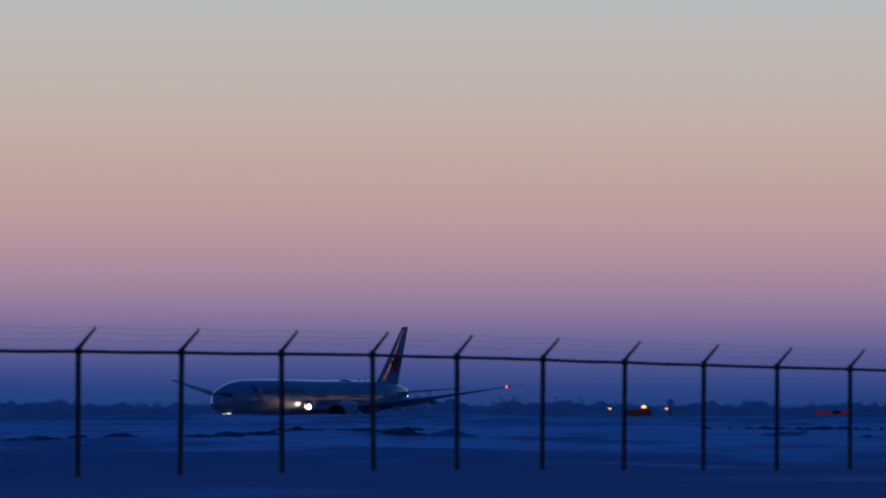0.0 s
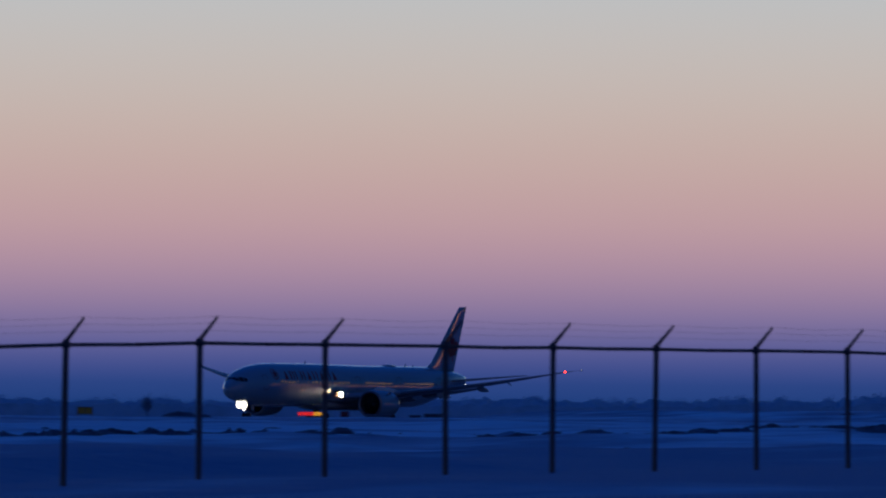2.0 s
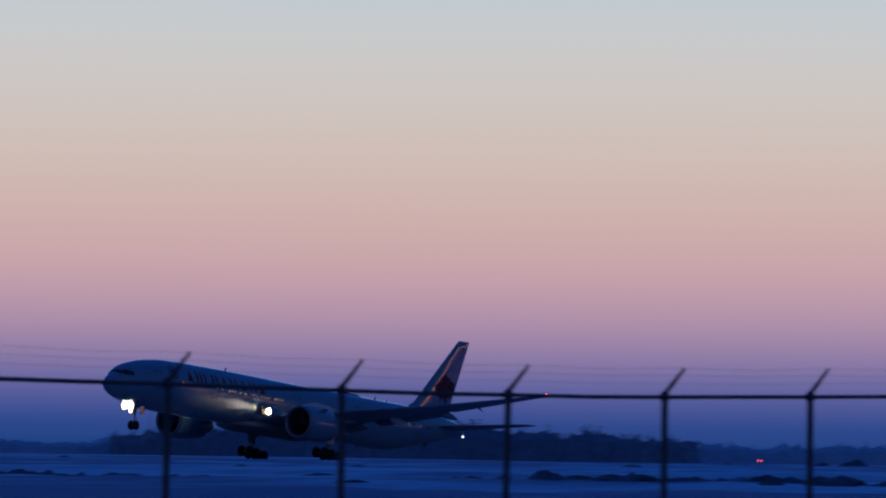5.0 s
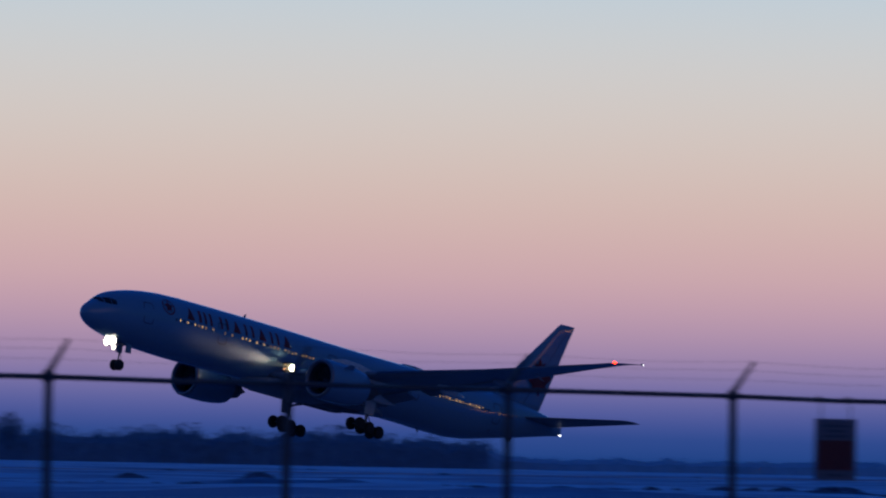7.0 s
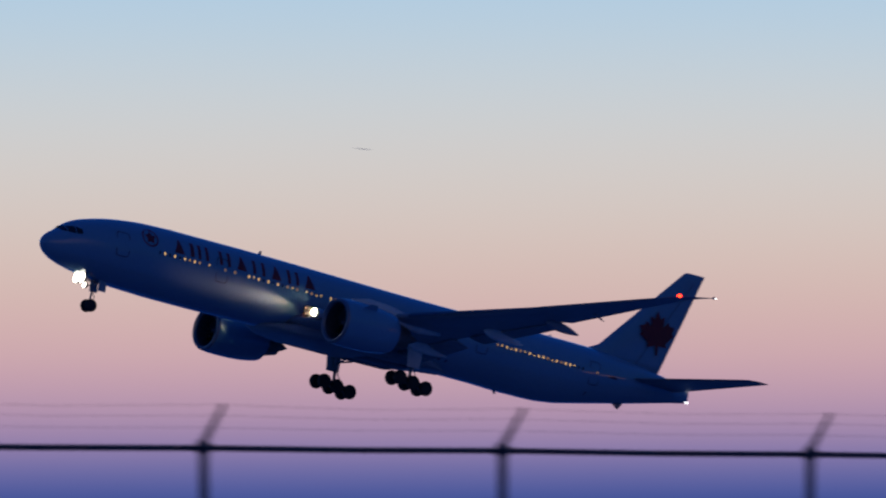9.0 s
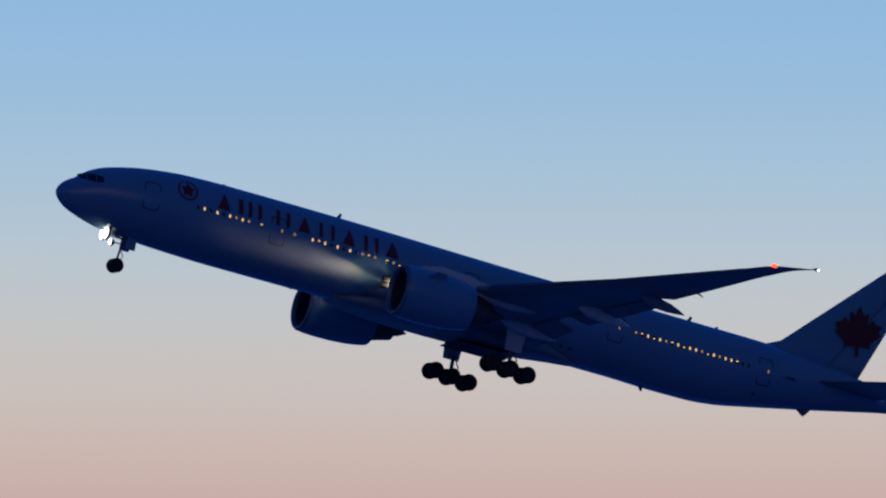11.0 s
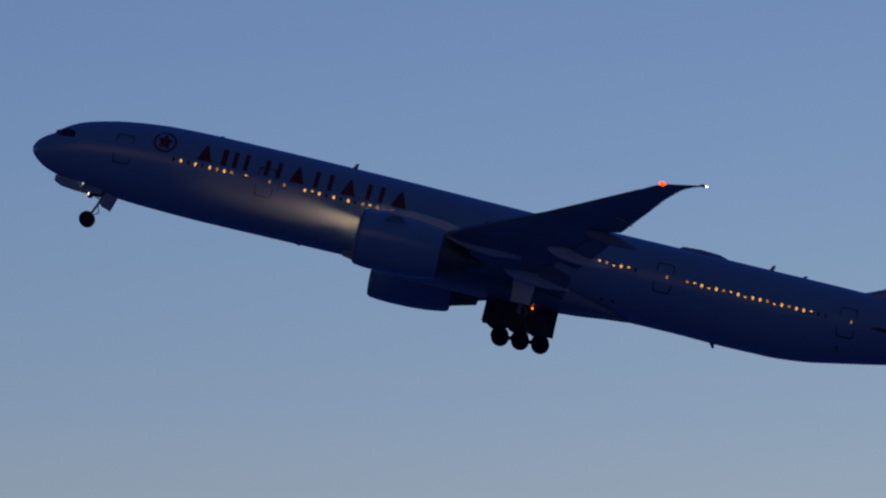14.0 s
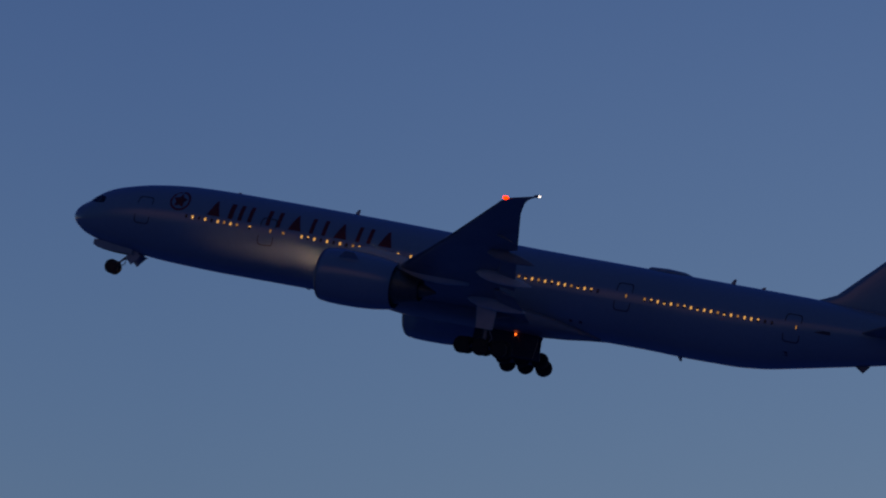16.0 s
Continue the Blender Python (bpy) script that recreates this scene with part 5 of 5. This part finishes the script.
def build_equipment_box(az, r, w, h):
    """A low weatherproof cabinet with a pitched lid on a slab."""
    x, y = polar(az, r)
    e = thing("equipment_box", "low dark equipment box half buried in snow", "equipment box", Matrix.Translation((x, y, ground_height(x, y))) @ Matrix.Rotation(radians(az), 4, "Z"), group="dark airfield boxes")
    obj("slab", *box(-w * 0.55, w * 0.55, -0.7, 0.7, -0.3, 0.12), GEAR, e, smooth=False)
    obj("cabinet", *box(-w * 0.5, w * 0.5, -0.5, 0.5, 0.12, h * 0.8), SEAM, e, smooth=False)
    obj("lid", *loft([[(px, -0.56, h * 0.8), (px, 0.56, h * 0.8), (px, 0.56, h * 0.86), (px, 0.0, h), (px, -0.56, h * 0.86)] for px in (-w * 0.53, w * 0.53)]), SEAM, e, smooth=False)


for az, r, w, h in ((-61.45, 1000, 3.2, 0.7), (-61.74, 1000, 1.6, 0.7), (-61.88, 950, 2.4, 0.7)):
    build_equipment_box(az, r, w, h)


def build_pole_lamp(az, r, high, mat, label, size=0.25):
    """high: degrees over the eye's level."""
    x, y = polar(az, r)
    z = ground_height(x, y)
    h = max(0.3, EYE + r * math.tan(radians(high)) - z - size)
    e = thing("lamp_post", label, "lamp", Matrix.Translation((x, y, z)) @ Matrix.Rotation(radians(az), 4, "Z"), group="far airfield lamps")
    obj("pole", *tube((0, 0, -0.3), (0, 0, h), 0.09, 0.06, n=8), GEAR, e)
    obj("lamp_head", *lathe([(0, size * 0.6), (size * 0.5, size), (size * 1.2, size * 0.8), (size * 1.5, size * 0.2)], (0, 0, h), axis="z", n=12), mat, e, "glowing lamp head")


for az, r, high, mat, label, size in ((-60.654, 1400, 0.128, OBSTRUCTION, "thin mast with a red obstruction light", 0.30), (-60.885, 1400, 0.121, OBSTRUCTION, "thin mast with a red obstruction light", 0.30),
                                      (-57.56, 900, -0.09, OBSTRUCTION, "low red runway light in the snow", 0.13), (-41.092, 1600, 0.079, AMBER, "distant amber street lamp", 0.36),
                                      (-41.512, 1600, 0.089, STREET, "distant white street lamp", 0.36), (-37.81, 1600, 0.02, STREET, "distant white street lamp", 0.3),
                                      (-52.81, 1500, 0.39, AMBER, "tall mast with a distant amber lamp", 0.28), (-50.07, 1500, -0.06, AMBER, "distant amber street lamp", 0.06),
                                      (-66.95, 1450, 0.012, AMBER, "distant amber street lamp", 0.2), (-67.39, 1450, 0.012, AMBER, "distant amber street lamp", 0.2)):
    build_pole_lamp(az, r, high, mat, label, size)


def build_service_truck(az, r):
    """A snow service truck with an amber beacon."""
    x, y = polar(az, r)
    z = ground_height(x, y)
    e = thing("service_truck", "orange airfield snow truck with an amber beacon behind a ridge", "truck", Matrix.Translation((x, y, z)) @ Matrix.Rotation(radians(az), 4, "Z"))
    body = [(-1.9, 0.7), (-1.9, 3.2), (0.7, 3.3), (0.8, 3.5), (1.9, 3.5), (2.2, 2.2), (2.5, 1.8), (2.5, 0.7)]
    rings = [[(px, y0, pz) for px, pz in body] for y0 in (-1.1, 1.1)]
    obj("truck_body", *loft(rings), VAN, e, smooth=False)
    for px in (-1.2, 1.6):
        for py in (-1.0, 1.0):
            obj("truck_wheel", *lathe([(-0.15, 0.3), (-0.15, 0.5), (0.15, 0.5), (0.15, 0.3)], (px, py, 0.5), axis="y", n=16), RUBBER, e)
    obj("beacon", *lathe([(3.5, 0.26), (3.75, 0.30), (3.95, 0.1)], (0.9, 0, 0), axis="z", n=12), AMBER, e, "amber beacon")


build_service_truck(-67.17, 1150)


def build_lattice_mast(az, r, h):
    x, y = polar(az, r)
    z = ground_height(x, y)
    e = thing("lattice_mast", "slender pale lattice mast on the far airfield", "mast", Matrix.Translation((x, y, z)))
    for sx, sy in ((-0.4, -0.4), (0.4, -0.4), (0.4, 0.4), (-0.4, 0.4)):
        obj("leg", *tube((sx, sy, -0.3), (sx * 0.5, sy * 0.5, h), 0.05, n=5), FAIRING, e)
    for i in range(8):
        z0, z1 = h * i / 8, h * (i + 1) / 8
        obj("brace", *merge(*[tube((a, -0.3, z0), (b, -0.3, z1), 0.035, n=4) for a, b in ((-0.35, 0.3), (0.35, -0.3))]), FAIRING, e)


build_lattice_mast(-65.54, 1350, 7.6)


def build_far_station(az, r):
    """A small hut with a slim tower at one end, far off, with haze painted into its colour."""
    x, y = polar(az, r)
    e = thing("radar_station", "far hut with a slim tower on the airfield skyline", "building", Matrix.Translation((x, y, ground_height(x, y))) @ Matrix.Rotation(radians(az), 4, "Z"))
    obj("hut_wall", *box(-0.9, 1.6, -1.5, 1.5, -0.3, 4.1), HAZED, e, smooth=False)
    obj("hut_roof", *loft([[(-1.0, q, 4.1), (1.7, q, 4.1), (1.2, q, 4.7), (-0.6, q, 4.9)] for q in (-1.6, 1.6)]), HAZED, e, smooth=False)
    obj("tower", *lathe([(-0.3, 0.5), (5.0, 0.42), (5.1, 0.6), (5.9, 0.62), (6.2, 0.3)], (-1.3, 0, 0), axis="z", n=12), HAZED, e)


build_far_station(-67.47, 1440)


def build_far_aircraft():
    """A small aircraft far off in the sky; its nose points along +x."""
    e = thing("distant_aircraft", "tiny grey aircraft far off in the pale sky", "aircraft")
    rings = []
    for x, r, z in ((-3.3, 0.10, 0.15), (-2.0, 0.30, 0.08), (-0.4, 0.55, 0.0), (1.0, 0.60, 0.0), (2.2, 0.45, -0.05), (3.1, 0.22, -0.08), (3.3, 0.06, -0.08)):
        rings.append([(x * 0.8, r * 0.45 * math.cos(a), z + r * 0.5 * math.sin(a)) for a in (2 * math.pi * j / 12 for j in range(12))])
    obj("body", *loft(rings), FAIRING, e)
    for side in (-1, 1):
        obj("wing", *loft([[(0.7, side * y, z), (0.4, side * y, z + 0.05), (-0.3, side * y, z), (0.2, side * y, z - 0.03)] for y, z in ((0.2, 0.1), (3.6, 0.2))]), FAIRING, e)
        obj("tailplane", *loft([[(-2.0, side * y, 0.15), (-2.3, side * y, 0.18), (-2.6, side * y, 0.15), (-2.3, side * y, 0.12)] for y in (0.05, 1.2)]), FAIRING, e)
    obj("fin", *loft([[(-1.8 - 0.6 * f, 0.05, 0.1 + 0.8 * f), (-2.6 - 0.15 * f, 0.05, 0.1 + 0.8 * f), (-2.6 - 0.15 * f, -0.05, 0.1 + 0.8 * f), (-1.8 - 0.6 * f, -0.05, 0.1 + 0.8 * f)] for f in (0.0, 1.0)]), FAIRING, e)
    return e


far_aircraft = build_far_aircraft()


# ---------------------------------------------------------------- what moves
# seconds, metres of strut taken up under load, tilt
BOGIE_ROWS = ((0, 0.85, -7.2), (1, 0.85, -5.2), (2, 0.84, -5.7), (3, 0.82, -7.2), (3.5, 0.82, -8.7), (4, 0.70, -10.9), (4.6, 0.4, -6.6), (5.4, 0, 0), (10.4, 0, 0), (12.0, 0, -10), (16, 0, -10))


def motions():
    walk(airliner, [(t, pose(x, y, z, bank, pitch, heading)) for t, x, y, z, bank, pitch, heading in AIRLINER_ROWS])
    # the wings bend up as they take the load
    for wing, side in ((left_wing, -1), (right_wing, 1)):
        p = (WING_PIVOT.x, side * WING_PIVOT.y, WING_PIVOT.z)
        walk(wing, [(t, pose(*p, -side * a)) for t, a in ((0, 1.7), (3, 1.55), (4, 1.05), (5.0, 0.6), (6.0, 0.2), (6.5, 0.0), (16, 0.0))])
    # nose gear swings forward
    walk(nose_gear, [(t, pose(*NOSE_PIVOT, 0, a, 0)) for t, a in ((0, 0), (11.3, 0), (12.3, 3), (13, 5), (13.5, 10), (14, 17), (14.5, 22), (15, 28), (15.5, 33), (16, 40))])
    for tyre, y in nose_wheels:
        walk(tyre, [(t, pose(-0.38, y, -3.1 + up)) for t, up in ((0, 0.5), (2.4, 0.5), (3.4, 0.0), (16, 0.0))])
    for door, side, hinge in nose_doors:
        walk(door, [(t, pose(*hinge, side * a)) for t, a in ((0, 0), (10.6, 0), (11.8, 80), (16, 80))])
    for side, (gear, bogie) in main_gears.items():
        walk(bogie, [(t, pose(0, 0, -3.48 + up, 0, a, 0)) for t, up, a in BOGIE_ROWS])
        p = (37.1 - ORIGIN, side * 5.6, -1.9)
        last = 20 if side > 0 else 6
        walk(gear, [(t, pose(*p, -side * a)) for t, a in ((0, 0), (13.8, 0), (15, last * 0.45), (16, last))])
    for door, side, hinge in main_doors:
        walk(door, [(t, pose(*hinge, -side * a)) for t, a in ((0, 0), (10.6, 0), (12.2, 78), (16, 78))])
    # the distant aircraft goes the other way
    rows = []
    for t in (0, 8, 16):
        x, y = polar(-36.80 - 0.285 * (t - 9), 4300)
        rows.append((t, pose(x, y, EYE + 4300 * math.tan(radians(3.0)), 0, 0, -36.8)))
    walk(far_aircraft, rows)


motions()
